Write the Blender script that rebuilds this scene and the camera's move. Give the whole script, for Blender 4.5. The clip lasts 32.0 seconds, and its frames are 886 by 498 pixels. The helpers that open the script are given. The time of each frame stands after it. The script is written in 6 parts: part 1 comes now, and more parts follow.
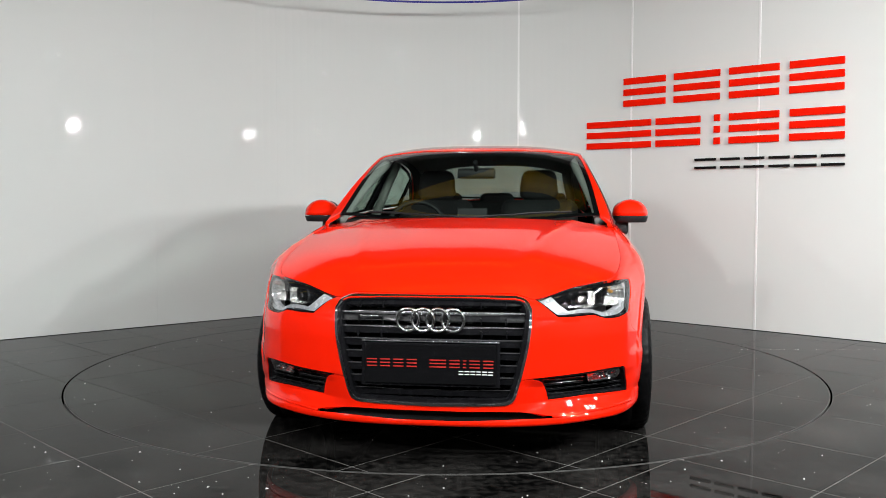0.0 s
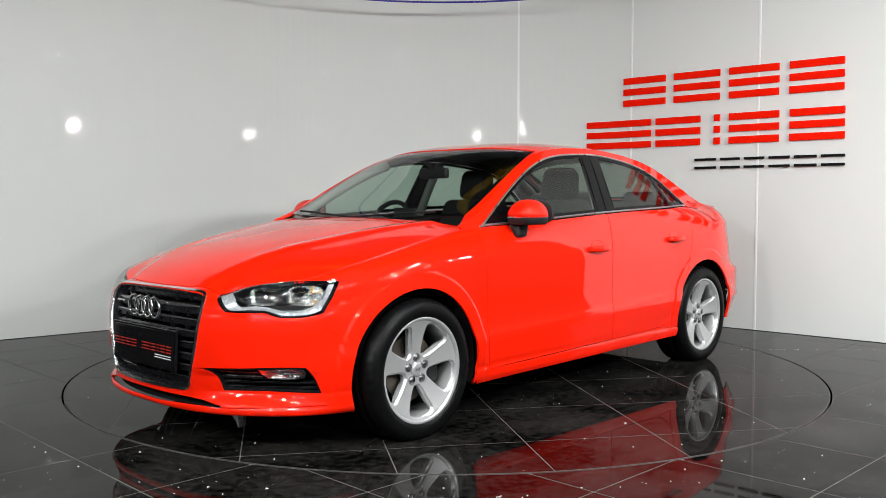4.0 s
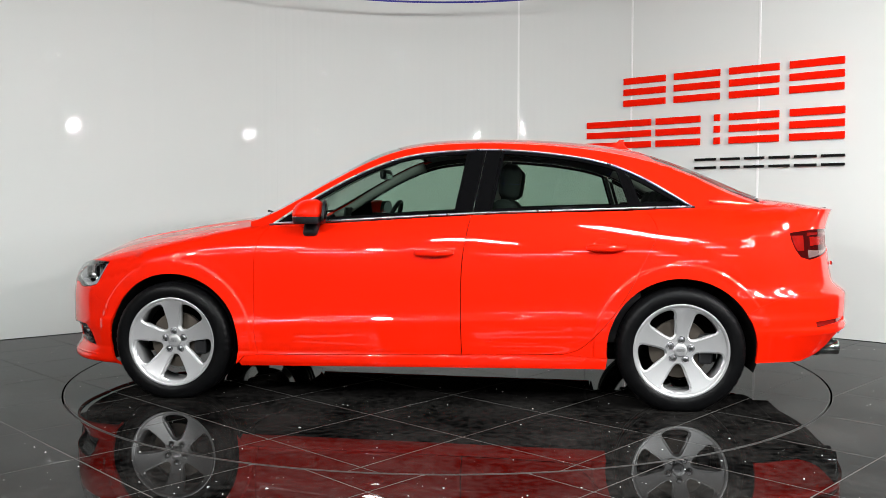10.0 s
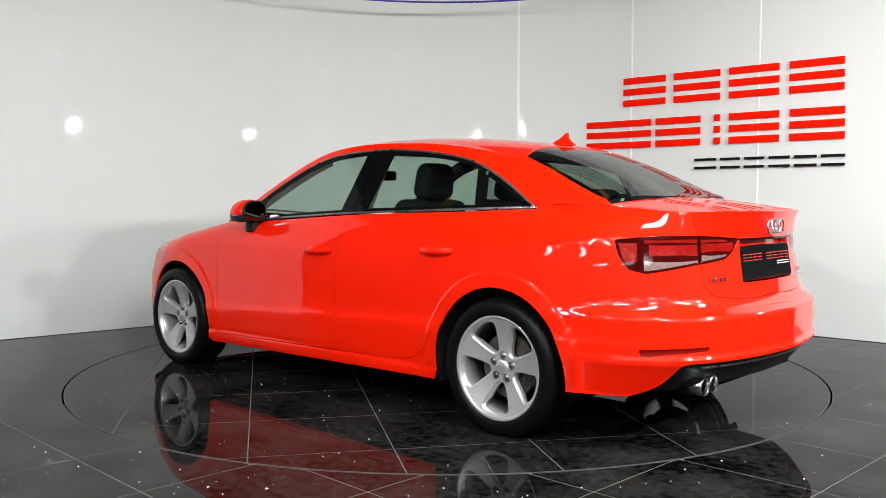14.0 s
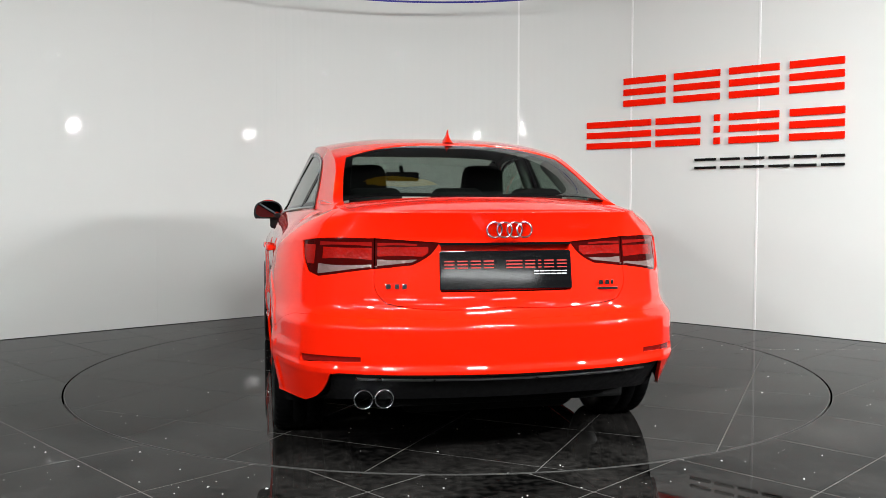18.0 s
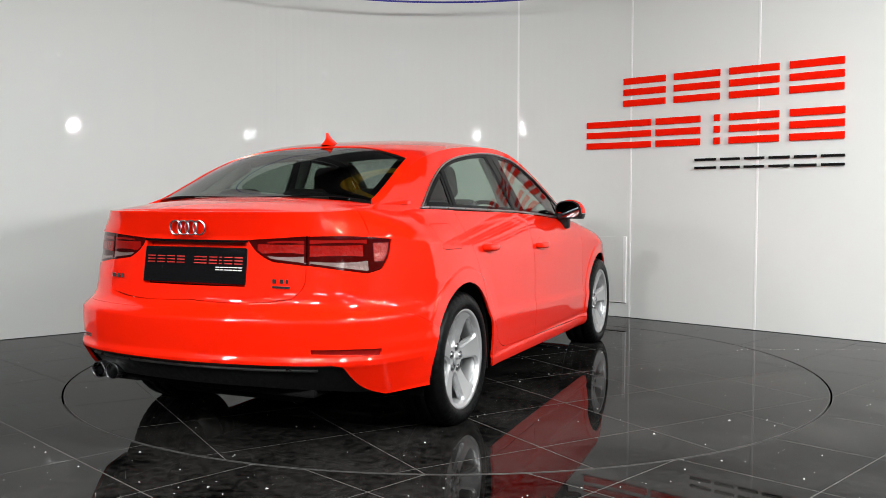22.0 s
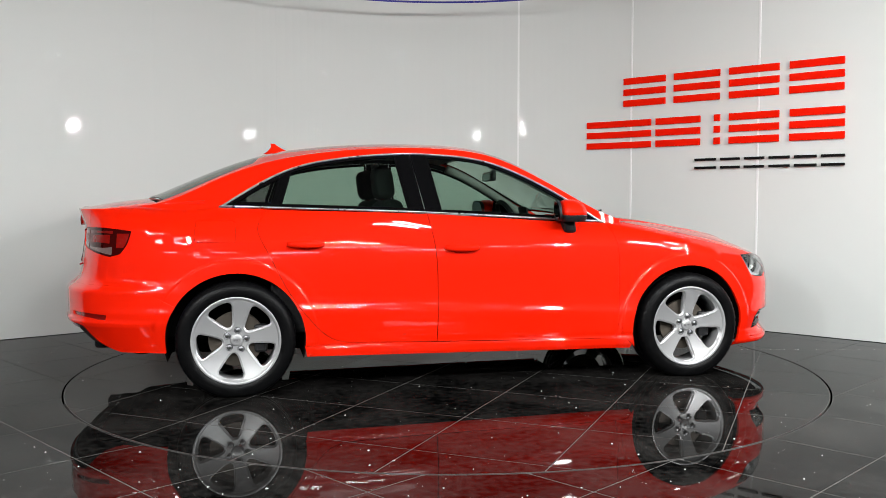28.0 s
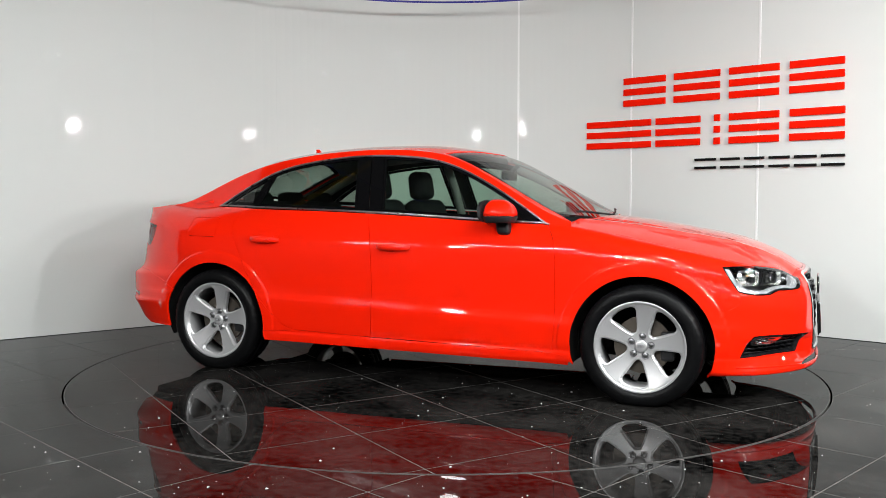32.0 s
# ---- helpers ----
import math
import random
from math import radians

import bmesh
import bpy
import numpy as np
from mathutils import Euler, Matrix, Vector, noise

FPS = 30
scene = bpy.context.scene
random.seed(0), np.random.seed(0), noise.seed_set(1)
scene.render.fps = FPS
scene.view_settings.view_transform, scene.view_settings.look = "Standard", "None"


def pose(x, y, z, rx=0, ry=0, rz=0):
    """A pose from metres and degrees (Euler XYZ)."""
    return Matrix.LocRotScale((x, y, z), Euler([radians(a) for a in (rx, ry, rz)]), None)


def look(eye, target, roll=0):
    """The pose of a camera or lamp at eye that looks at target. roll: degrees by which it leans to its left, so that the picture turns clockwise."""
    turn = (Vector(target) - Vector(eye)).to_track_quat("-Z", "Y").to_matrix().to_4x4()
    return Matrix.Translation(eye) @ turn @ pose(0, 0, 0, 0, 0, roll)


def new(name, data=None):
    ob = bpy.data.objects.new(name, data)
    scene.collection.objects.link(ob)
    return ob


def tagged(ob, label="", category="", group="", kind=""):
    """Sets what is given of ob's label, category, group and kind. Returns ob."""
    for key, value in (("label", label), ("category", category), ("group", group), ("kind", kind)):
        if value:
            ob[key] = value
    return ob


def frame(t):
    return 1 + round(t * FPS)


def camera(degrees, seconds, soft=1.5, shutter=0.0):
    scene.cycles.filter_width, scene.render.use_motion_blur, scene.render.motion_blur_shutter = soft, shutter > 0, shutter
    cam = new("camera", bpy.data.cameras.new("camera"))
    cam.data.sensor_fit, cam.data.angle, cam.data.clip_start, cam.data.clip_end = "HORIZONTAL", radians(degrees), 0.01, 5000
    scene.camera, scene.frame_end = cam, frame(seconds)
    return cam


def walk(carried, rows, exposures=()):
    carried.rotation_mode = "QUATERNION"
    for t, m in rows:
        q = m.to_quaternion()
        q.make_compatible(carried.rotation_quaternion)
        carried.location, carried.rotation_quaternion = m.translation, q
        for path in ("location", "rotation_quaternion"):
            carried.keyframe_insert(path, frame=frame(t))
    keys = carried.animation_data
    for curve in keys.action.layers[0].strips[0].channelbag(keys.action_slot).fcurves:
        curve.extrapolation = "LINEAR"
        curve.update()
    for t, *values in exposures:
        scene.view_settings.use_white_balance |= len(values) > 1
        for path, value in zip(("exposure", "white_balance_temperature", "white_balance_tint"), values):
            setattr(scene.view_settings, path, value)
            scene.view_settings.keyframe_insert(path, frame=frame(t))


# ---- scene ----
from mathutils.geometry import delaunay_2d_cdt

# ---------------------------------------------------------------- camera
cam = camera(53.385, 32.0, soft=0.7)
EYE = pose(0.002, -5.581, 1.049, 86.876, 0, 0.239)
# the film's camera brightens a little while the side and tail pass
STOPS = [(0, 0.07), (1, 0.0), (8, 0.0), (9, 0.06), (10, 0.15), (11, 0.23), (12, 0.27), (14, 0.27), (17, 0.22), (20, 0.11), (24, 0.02), (28, 0.02), (30, 0.08), (31, 0.11), (32, 0.16)]
walk(cam, [(0, EYE), (32, EYE)], [(t, v - 0.06) for t, v in STOPS])

# ---------------------------------------------------------------- world and light
world = bpy.data.worlds.new("world")
scene.world = world
world.use_nodes = True
world.node_tree.nodes["Background"].inputs[0].default_value = (0.02, 0.02, 0.022, 1)
world.node_tree.nodes["Background"].inputs[1].default_value = 0.2
scene.view_settings.exposure = 0.0


def area_lamp(name, eye, target, power, size, size_y=None, colour=(1, 1, 1), spread=180):
    data = bpy.data.lights.new(name, "AREA")
    data.shape = "RECTANGLE" if size_y else "DISK"
    data.size = size
    if size_y:
        data.size_y = size_y
    data.energy, data.color, data.spread = power, colour, radians(spread)
    ob = new(name, data)
    ob.matrix_world = look(eye, target)
    return ob


# ---------------------------------------------------------------- materials
def material(name, base, rough=0.5, metal=0.0, coat=0.0, emit=None, power=0.0, spec=0.5, coat_rough=0.03):
    m = bpy.data.materials.new(name)
    m.use_nodes = True
    b = m.node_tree.nodes["Principled BSDF"]
    b.inputs["Base Color"].default_value = (*base, 1)
    b.inputs["Roughness"].default_value = rough
    b.inputs["Metallic"].default_value = metal
    b.inputs["Coat Weight"].default_value = coat
    b.inputs["Coat Roughness"].default_value = coat_rough
    b.inputs["Specular IOR Level"].default_value = spec
    if emit:
        b.inputs["Emission Color"].default_value = (*emit, 1)
        b.inputs["Emission Strength"].default_value = power
    return m


def vary(m, scale=4.0, amount=0.15, rough=0.1, bump=0.0, bump_scale=60.0, detail=6.0):
    """Uneven colour and gloss, and a fine relief, on a plain material."""
    t = m.node_tree
    b = t.nodes["Principled BSDF"]
    co = t.nodes.new("ShaderNodeTexCoord")
    n = t.nodes.new("ShaderNodeTexNoise")
    n.inputs["Scale"].default_value, n.inputs["Detail"].default_value = scale, detail
    t.links.new(co.outputs["Object"], n.inputs["Vector"])
    base = tuple(b.inputs["Base Color"].default_value)[:3]
    mix = t.nodes.new("ShaderNodeMix")
    mix.data_type = "RGBA"
    mix.inputs["A"].default_value = (*[c * (1 - amount) for c in base], 1)
    mix.inputs["B"].default_value = (*[min(1, c * (1 + amount)) for c in base], 1)
    t.links.new(n.outputs["Fac"], mix.inputs["Factor"])
    t.links.new(mix.outputs["Result"], b.inputs["Base Color"])
    if rough:
        r = b.inputs["Roughness"].default_value
        mr = t.nodes.new("ShaderNodeMapRange")
        mr.inputs["From Min"].default_value, mr.inputs["From Max"].default_value = 0.3, 0.7
        mr.inputs["To Min"].default_value, mr.inputs["To Max"].default_value = max(0.01, r * (1 - rough)), min(1, r * (1 + rough))
        t.links.new(n.outputs["Fac"], mr.inputs["Value"])
        t.links.new(mr.outputs["Result"], b.inputs["Roughness"])
    if bump:
        n2 = t.nodes.new("ShaderNodeTexNoise")
        n2.inputs["Scale"].default_value = bump_scale
        t.links.new(co.outputs["Object"], n2.inputs["Vector"])
        bp = t.nodes.new("ShaderNodeBump")
        bp.inputs["Strength"].default_value, bp.inputs["Distance"].default_value = bump, 0.002
        t.links.new(n2.outputs["Fac"], bp.inputs["Height"])
        t.links.new(bp.outputs["Normal"], b.inputs["Normal"])
    return m


def glass_material(name, tint, f0=0.07, rough=0.0):
    """A thin pane: tinted, clear, with the gloss of its two faces."""
    m = bpy.data.materials.new(name)
    m.use_nodes = True
    t = m.node_tree
    t.nodes.clear()
    out = t.nodes.new("ShaderNodeOutputMaterial")
    tr = t.nodes.new("ShaderNodeBsdfTransparent")
    tr.inputs[0].default_value = (*tint, 1)
    gl = t.nodes.new("ShaderNodeBsdfGlossy")
    gl.inputs["Roughness"].default_value = rough
    fr = t.nodes.new("ShaderNodeLayerWeight")
    fr.inputs[0].default_value = 0.5
    pw = t.nodes.new("ShaderNodeMath")
    pw.operation = "POWER"
    pw.inputs[1].default_value = 4.5
    t.links.new(fr.outputs["Facing"], pw.inputs[0])
    ad = t.nodes.new("ShaderNodeMath")
    ad.operation = "MULTIPLY_ADD"
    ad.inputs[1].default_value, ad.inputs[2].default_value = 0.9, f0
    t.links.new(pw.outputs[0], ad.inputs[0])
    mx = t.nodes.new("ShaderNodeMixShader")
    t.links.new(ad.outputs[0], mx.inputs[0])
    t.links.new(tr.outputs[0], mx.inputs[1])
    t.links.new(gl.outputs[0], mx.inputs[2])
    t.links.new(mx.outputs[0], out.inputs[0])
    return m


PAINT = vary(material("red_paint", (0.75, 0.0105, 0.0006), 0.5, coat=1.0, coat_rough=0.008, spec=0.03), 300, 0.04, 0.0)
DARK = vary(material("black_plastic", (0.008, 0.008, 0.009), 0.5, spec=0.3), 40, 0.3, 0.2, 0.2, 900)
INNER = material("dark_underseal", (0.006, 0.006, 0.006), 0.9, spec=0.1)
GLOSS_BLACK = material("gloss_black", (0.004, 0.004, 0.0045), 0.07, coat=0.1, spec=0.3)
PILLAR = material("black_pillar_film", (0.003, 0.003, 0.0033), 0.06, spec=0.12)
CHROME = vary(material("chrome", (0.82, 0.83, 0.84), 0.09, 1.0), 30, 0.04, 0.3)
WINDOW_STRIP = vary(material("satin_window_strip", (0.50, 0.50, 0.51), 0.30, 1.0), 25, 0.05, 0.15)
SATIN = vary(material("satin_aluminium", (0.30, 0.30, 0.31), 0.30, 1.0), 25, 0.05, 0.15)
SILVER = vary(material("silver_alloy_paint", (0.47, 0.47, 0.475), 0.32, 0.55, coat=0.4), 8, 0.05, 0.1)
RUBBER = vary(material("tyre_rubber", (0.003, 0.003, 0.0033), 0.36, spec=0.10), 30, 0.3, 0.2, 0.3, 400)
STEEL = vary(material("brake_steel", (0.10, 0.085, 0.07), 0.5, 0.8), 20, 0.25, 0.25)
SIDE_GLASS = glass_material("side_glass", (0.55, 0.68, 0.60))
SCREEN_GLASS = glass_material("windscreen_glass", (0.72, 0.80, 0.76))
REAR_GLASS = glass_material("rear_glass", (0.36, 0.40, 0.37), 0.09)
CLEAR = glass_material("lamp_glass", (0.93, 0.94, 0.95))
RED_LENS = material("red_lamp_lens", (0.17, 0.004, 0.003), 0.08, coat=0.4, spec=0.3)
CLEAR_LENS = vary(material("clear_lamp_lens", (0.24, 0.16, 0.15), 0.16, 0.4, coat=0.6), 25, 0.3, 0.2, 1.0, 80)
FABRIC = vary(material("dark_seat_cloth", (0.018, 0.018, 0.019), 0.9, spec=0.2), 60, 0.4, 0.05, 0.4, 700)
TRIM_GREY = vary(material("pale_grey_trim", (0.35, 0.35, 0.33), 0.8, spec=0.2), 60, 0.08, 0.05, 0.3, 600)
# mirror tone darkened in place of the dark hall it should reflect
MIRROR = material("darkened_mirror_glass", (0.16, 0.17, 0.19), 0.01, 1.0)
WALL = vary(material("white_laminate_panel", (0.69, 0.71, 0.69), 0.5, coat=0.09, coat_rough=0.018, spec=0.1), 1.3, 0.02, 0.05, 0.09, 2.6)
STRIP = material("white_joint_strip", (0.86, 0.87, 0.86), 0.35)
SIGN_RED = vary(material("sign_red", (0.86, 0.010, 0.0012), 0.6, spec=0.03), 5, 0.04)
SIGN_BLACK = material("sign_black", (0.005, 0.005, 0.005), 0.5, spec=0.1)
HALL = vary(material("grey_hall_paint", (0.075, 0.075, 0.078), 0.8), 1.5, 0.15, 0.1)
CEIL = vary(material("dark_ceiling_sheet", (0.04, 0.04, 0.043), 0.8), 1.5, 0.2, 0.1)
BLUE = material("blue_enamel", (0.003, 0.006, 0.25), 0.3, coat=0.5)
YELLOW = vary(material("yellow_steel_paint", (0.55, 0.36, 0.02), 0.5), 6, 0.15)
LAMP_ON = material("lit_lamp", (1, 1, 1), 0.5, emit=(1, 0.98, 0.95), power=60)
TUBE_ON = material("lit_tube", (1, 1, 1), 0.5, emit=(0.97, 1, 1), power=16)
BAR_RED = material("red_lettering", (0.36, 0.008, 0.005), 0.4)
BAR_WHITE = material("white_lettering", (0.75, 0.75, 0.75), 0.4)


def floor_material():
    """Polished black stone tile: dark, glossy, with pale cloudy veins, specks and a greyish film of dust."""
    m = material("polished_black_tile", (0.006, 0.006, 0.0065), 0.05, spec=0.036)
    t = m.node_tree
    b = t.nodes["Principled BSDF"]
    co = t.nodes.new("ShaderNodeTexCoord")
    n = t.nodes.new("ShaderNodeTexNoise")
    n.inputs["Scale"].default_value, n.inputs["Detail"].default_value = 2.2, 8
    t.links.new(co.outputs["Object"], n.inputs["Vector"])
    r = t.nodes.new("ShaderNodeValToRGB")
    r.color_ramp.elements[0].position, r.color_ramp.elements[0].color = 0.40, (0.0012, 0.0012, 0.0012, 1)
    r.color_ramp.elements[1].position, r.color_ramp.elements[1].color = 0.75, (0.034, 0.032, 0.030, 1)
    fine = t.nodes.new("ShaderNodeTexNoise")
    fine.inputs["Scale"].default_value, fine.inputs["Detail"].default_value = 26, 9
    t.links.new(co.outputs["Object"], fine.inputs["Vector"])
    both = t.nodes.new("ShaderNodeMix")
    both.inputs["Factor"].default_value = 0.45
    t.links.new(n.outputs["Fac"], both.inputs["A"])
    t.links.new(fine.outputs["Fac"], both.inputs["B"])
    t.links.new(both.outputs["Result"], r.inputs[0])
    v = t.nodes.new("ShaderNodeTexVoronoi")
    v.inputs["Scale"].default_value = 14
    t.links.new(co.outputs["Object"], v.inputs["Vector"])
    sp = t.nodes.new("ShaderNodeValToRGB")
    sp.color_ramp.elements[0].position, sp.color_ramp.elements[0].color = 0.03, (0.5, 0.5, 0.5, 1)
    sp.color_ramp.elements[1].position, sp.color_ramp.elements[1].color = 0.05, (0, 0, 0, 1)
    t.links.new(v.outputs["Distance"], sp.inputs[0])
    wn = t.nodes.new("ShaderNodeTexNoise")
    wn.inputs["Scale"].default_value, wn.inputs["Detail"].default_value = 7, 5
    t.links.new(co.outputs["Object"], wn.inputs["Vector"])
    gate = t.nodes.new("ShaderNodeMapRange")
    gate.inputs["From Min"].default_value, gate.inputs["From Max"].default_value = 0.56, 0.62
    t.links.new(wn.outputs["Fac"], gate.inputs["Value"])
    mul = t.nodes.new("ShaderNodeMix")
    mul.data_type, mul.blend_type = "RGBA", "ADD"
    t.links.new(gate.outputs["Result"], mul.inputs["Factor"])
    t.links.new(r.outputs[0], mul.inputs["A"])
    t.links.new(sp.outputs[0], mul.inputs["B"])
    t.links.new(mul.outputs["Result"], b.inputs["Base Color"])
    mr = t.nodes.new("ShaderNodeMapRange")
    mr.inputs["From Min"].default_value, mr.inputs["From Max"].default_value = 0.3, 0.7
    mr.inputs["To Min"].default_value, mr.inputs["To Max"].default_value = 0.008, 0.035
    t.links.new(wn.outputs["Fac"], mr.inputs["Value"])
    t.links.new(mr.outputs["Result"], b.inputs["Roughness"])
    return m


TILE = floor_material()
GROUT = vary(material("pale_grout", (0.10, 0.097, 0.093), 0.6, spec=0.1), 8, 0.35)
RIM = vary(material("worn_steel_rim", (0.09, 0.088, 0.085), 0.4, 0.3), 12, 0.3)
GAP = material("dark_gap", (0.003, 0.003, 0.003), 0.9, spec=0.0)


# ---------------------------------------------------------------- mesh helpers
def link_mesh(name, me, mat, parent=None, label="", smooth=False):
    for m in mat if isinstance(mat, (list, tuple)) else [mat]:
        me.materials.append(m)
    ob = new(name, me)
    if parent:
        ob.parent = parent
    if label:
        ob["label"] = label
    if smooth:
        for p in me.polygons:
            p.use_smooth = True
    return ob


def part(name, bm, mat, parent=None, label="", smooth=False):
    """One bmesh as one mesh object."""
    me = bpy.data.meshes.new(name)
    bmesh.ops.recalc_face_normals(bm, faces=bm.faces)
    bm.to_mesh(me)
    bm.free()
    return link_mesh(name, me, mat, parent, label, smooth)


def root(name, label, category, group="", at=(0, 0, 0)):
    ob = new(name)
    ob.empty_display_size = 0.2
    ob.location = at
    return tagged(ob, label, category, group)


def box(bm, size, at=(0, 0, 0), bevel=0.0, rot=None, segs=2):
    r = bmesh.ops.create_cube(bm, size=1.0)
    vs = r["verts"]
    for v in vs:
        v.co = Vector((v.co.x * size[0], v.co.y * size[1], v.co.z * size[2]))
    if bevel:
        es = list({e for v in vs for e in v.link_edges})
        g = bmesh.ops.bevel(bm, geom=es, offset=bevel, segments=segs, affect="EDGES", profile=0.5)
        vs = list({v for f in g["faces"] for v in f.verts} | {v for v in vs if v.is_valid})
    for v in vs:
        if rot:
            v.co = rot @ v.co
        v.co += Vector(at)
    return vs


def rod(bm, a, b, r, r2=None, segs=12, caps=True):
    a, b = Vector(a), Vector(b)
    m = Matrix.Translation((a + b) / 2) @ (b - a).to_track_quat("Z", "Y").to_matrix().to_4x4()
    bmesh.ops.create_cone(bm, cap_ends=caps, segments=segs, radius1=r, radius2=r if r2 is None else r2, depth=(b - a).length, matrix=m)


def lathe(bm, profile, axis="Y", at=(0, 0, 0), segs=48, closed=True):
    """Turns a profile of (radius, height) about an axis."""
    rings = []
    for i in range(segs):
        a = 2 * math.pi * i / segs
        ring = []
        for r, h in profile:
            c, s = r * math.cos(a), r * math.sin(a)
            p = {"Y": (c, h, s), "Z": (c, s, h), "X": (h, c, s)}[axis]
            ring.append(bm.verts.new(Vector(p) + Vector(at)))
        rings.append(ring)
    n = len(profile)
    for i in range(segs):
        p, q = rings[i], rings[(i + 1) % segs]
        for k in range(n if closed else n - 1):
            bm.faces.new((p[k], p[(k + 1) % n], q[(k + 1) % n], q[k]))


def torus(bm, radius, r, at=(0, 0, 0), axis="X", segs=36, ring=10, sx=1.0, sz=1.0):
    prof = [(radius + r * math.cos(2 * math.pi * k / ring), r * math.sin(2 * math.pi * k / ring)) for k in range(ring)]
    n0 = len(bm.verts)
    lathe(bm, prof, axis, (0, 0, 0), segs)
    bm.verts.ensure_lookup_table()
    for v in bm.verts[n0:]:
        v.co = Vector((v.co.x, v.co.y * sx, v.co.z * sz)) + Vector(at)


def tube(bm, pts, r, segs=8, closed=False):
    """A round bar along a line of points."""
    pts = [Vector(p) for p in pts]
    n = len(pts)
    rings = []
    for i, p in enumerate(pts):
        a = pts[(i - 1) % n] if closed or i else p
        b = pts[(i + 1) % n] if closed or i < n - 1 else p
        q = (b - a).to_track_quat("Z", "Y")
        rings.append([bm.verts.new(p + q @ Vector((r * math.cos(2 * math.pi * k / segs), r * math.sin(2 * math.pi * k / segs), 0))) for k in range(segs)])
    for i in range(n if closed else n - 1):
        p, q = rings[i], rings[(i + 1) % n]
        for k in range(segs):
            bm.faces.new((p[k], p[(k + 1) % segs], q[(k + 1) % segs], q[k]))
    if not closed:
        bm.faces.new(rings[0])
        bm.faces.new(rings[-1][::-1])


# ---------------------------------------------------------------- the showroom: curved wall
A_L, A_R, RHO = radians(40.0), radians(41.7), 2.6
T_L = np.array([-1.7533, 2.3478])
ARC_O = np.array([-0.0821, 0.3561])
ARC = RHO * (A_L + A_R)
WALL_H = 3.6


def wall_at(s, out=0.0):
    """The wall's inner face at s metres along it, moved out metres into the room."""
    if s < 0:
        p, nrm = T_L + s * np.array([math.cos(A_L), math.sin(A_L)]), np.array([math.sin(A_L), -math.cos(A_L)])
    else:
        a = math.pi / 2 + A_L - min(s, ARC) / RHO
        nrm = -np.array([math.cos(a), math.sin(a)])
        p = ARC_O - RHO * nrm
        if s > ARC:
            p = p + (s - ARC) * np.array([math.cos(A_R), -math.sin(A_R)])
    p = p + out * nrm
    return p[0], p[1]


def wall_slab(bm, s0, s1, z0, z1, inner, outer, n=1):
    """A slab that follows the wall, between two distances from its face."""
    rows = []
    for i in range(n + 1):
        s = s0 + (s1 - s0) * i / n
        a, b = wall_at(s, inner), wall_at(s, outer)
        rows.append([bm.verts.new((*a, z0)), bm.verts.new((*a, z1)), bm.verts.new((*b, z1)), bm.verts.new((*b, z0))])
    for p, q in zip(rows, rows[1:]):
        for k in range(4):
            bm.faces.new((p[k], p[(k + 1) % 4], q[(k + 1) % 4], q[k]))
    bm.faces.new(rows[0])
    bm.faces.new(rows[-1][::-1])


SEAMS = [-4.43, -3.25, -2.06, -0.87, 0.27, 1.41, 2.59, 3.70, 4.85, 6.02, 7.2]


def build_wall():
    wall = tagged(root("wall_back", "tall glossy white laminate wall panels bending round the turntable", "wall"), kind="structure")
    bm = bmesh.new()
    wall_slab(bm, SEAMS[0], SEAMS[-1], 0, WALL_H, -0.12, -0.02, 60)
    part("wall_core", bm, HALL, wall)
    for a, b in zip(SEAMS, SEAMS[1:]):
        bm = bmesh.new()
        wall_slab(bm, a + 0.004, b - 0.004, 0.004, WALL_H, -0.018, 0.0, 16)
        me = part("panel", bm, WALL, wall)
    for s in SEAMS[1:-1]:
        bm = bmesh.new()
        if s > 2:
            wall_slab(bm, s - 0.008, s + 0.008, 0.004, WALL_H, -0.01, 0.004)
        else:
            wall_slab(bm, s - 0.012, s + 0.012, 0.004, WALL_H, -0.01, 0.0012)
        part("joint_strip", bm, STRIP if s > 2 else WALL, wall)
    return wall


def build_hatch():
    hatch = root("wall_hatch", "small white access panel set flush in the white wall", "access panel", at=(*wall_at(3.54), 0.43))
    for name, s0, s1, z0, z1, out, mat in (("door", 3.268, 3.640, 0.146, 0.724, 0.012, WALL), ("edge_strip", 3.642, 3.668, 0.140, 0.73, 0.015, STRIP), ("lower_strip", 3.262, 3.668, 0.134, 0.143, 0.014, STRIP), ("side_reveal", 3.262, 3.2665, 0.143, 0.724, 0.004, GAP), ("lower_reveal", 3.262, 3.668, 0.127, 0.1335, 0.004, GAP)):
        bm = bmesh.new()
        wall_slab(bm, s0, s1, z0, z1, 0.001, out, 4)
        for v in bm.verts:
            v.co = v.co - hatch.location
        part(name, bm, mat, hatch)
    return hatch


def sign_bars(cells, z0, z1, bars, stroke, mat, label, name="wall_sign"):
    """A row of raised bars, three or two to a cell, where the sign's lettering stands."""
    sign = root(name, label, "sign", at=(*wall_at((cells[0][0] + cells[-1][1]) / 2), z0))
    for a, b in cells:
        for k in range(bars):
            z = z0 + (z1 - z0 - stroke) * k / (bars - 1)
            bm = bmesh.new()
            wall_slab(bm, a, b, z, z + stroke, 0.004, 0.024, 6)
            for v in bm.verts:
                v.co = v.co - sign.location
            part("bar", bm, mat, sign)
    return sign


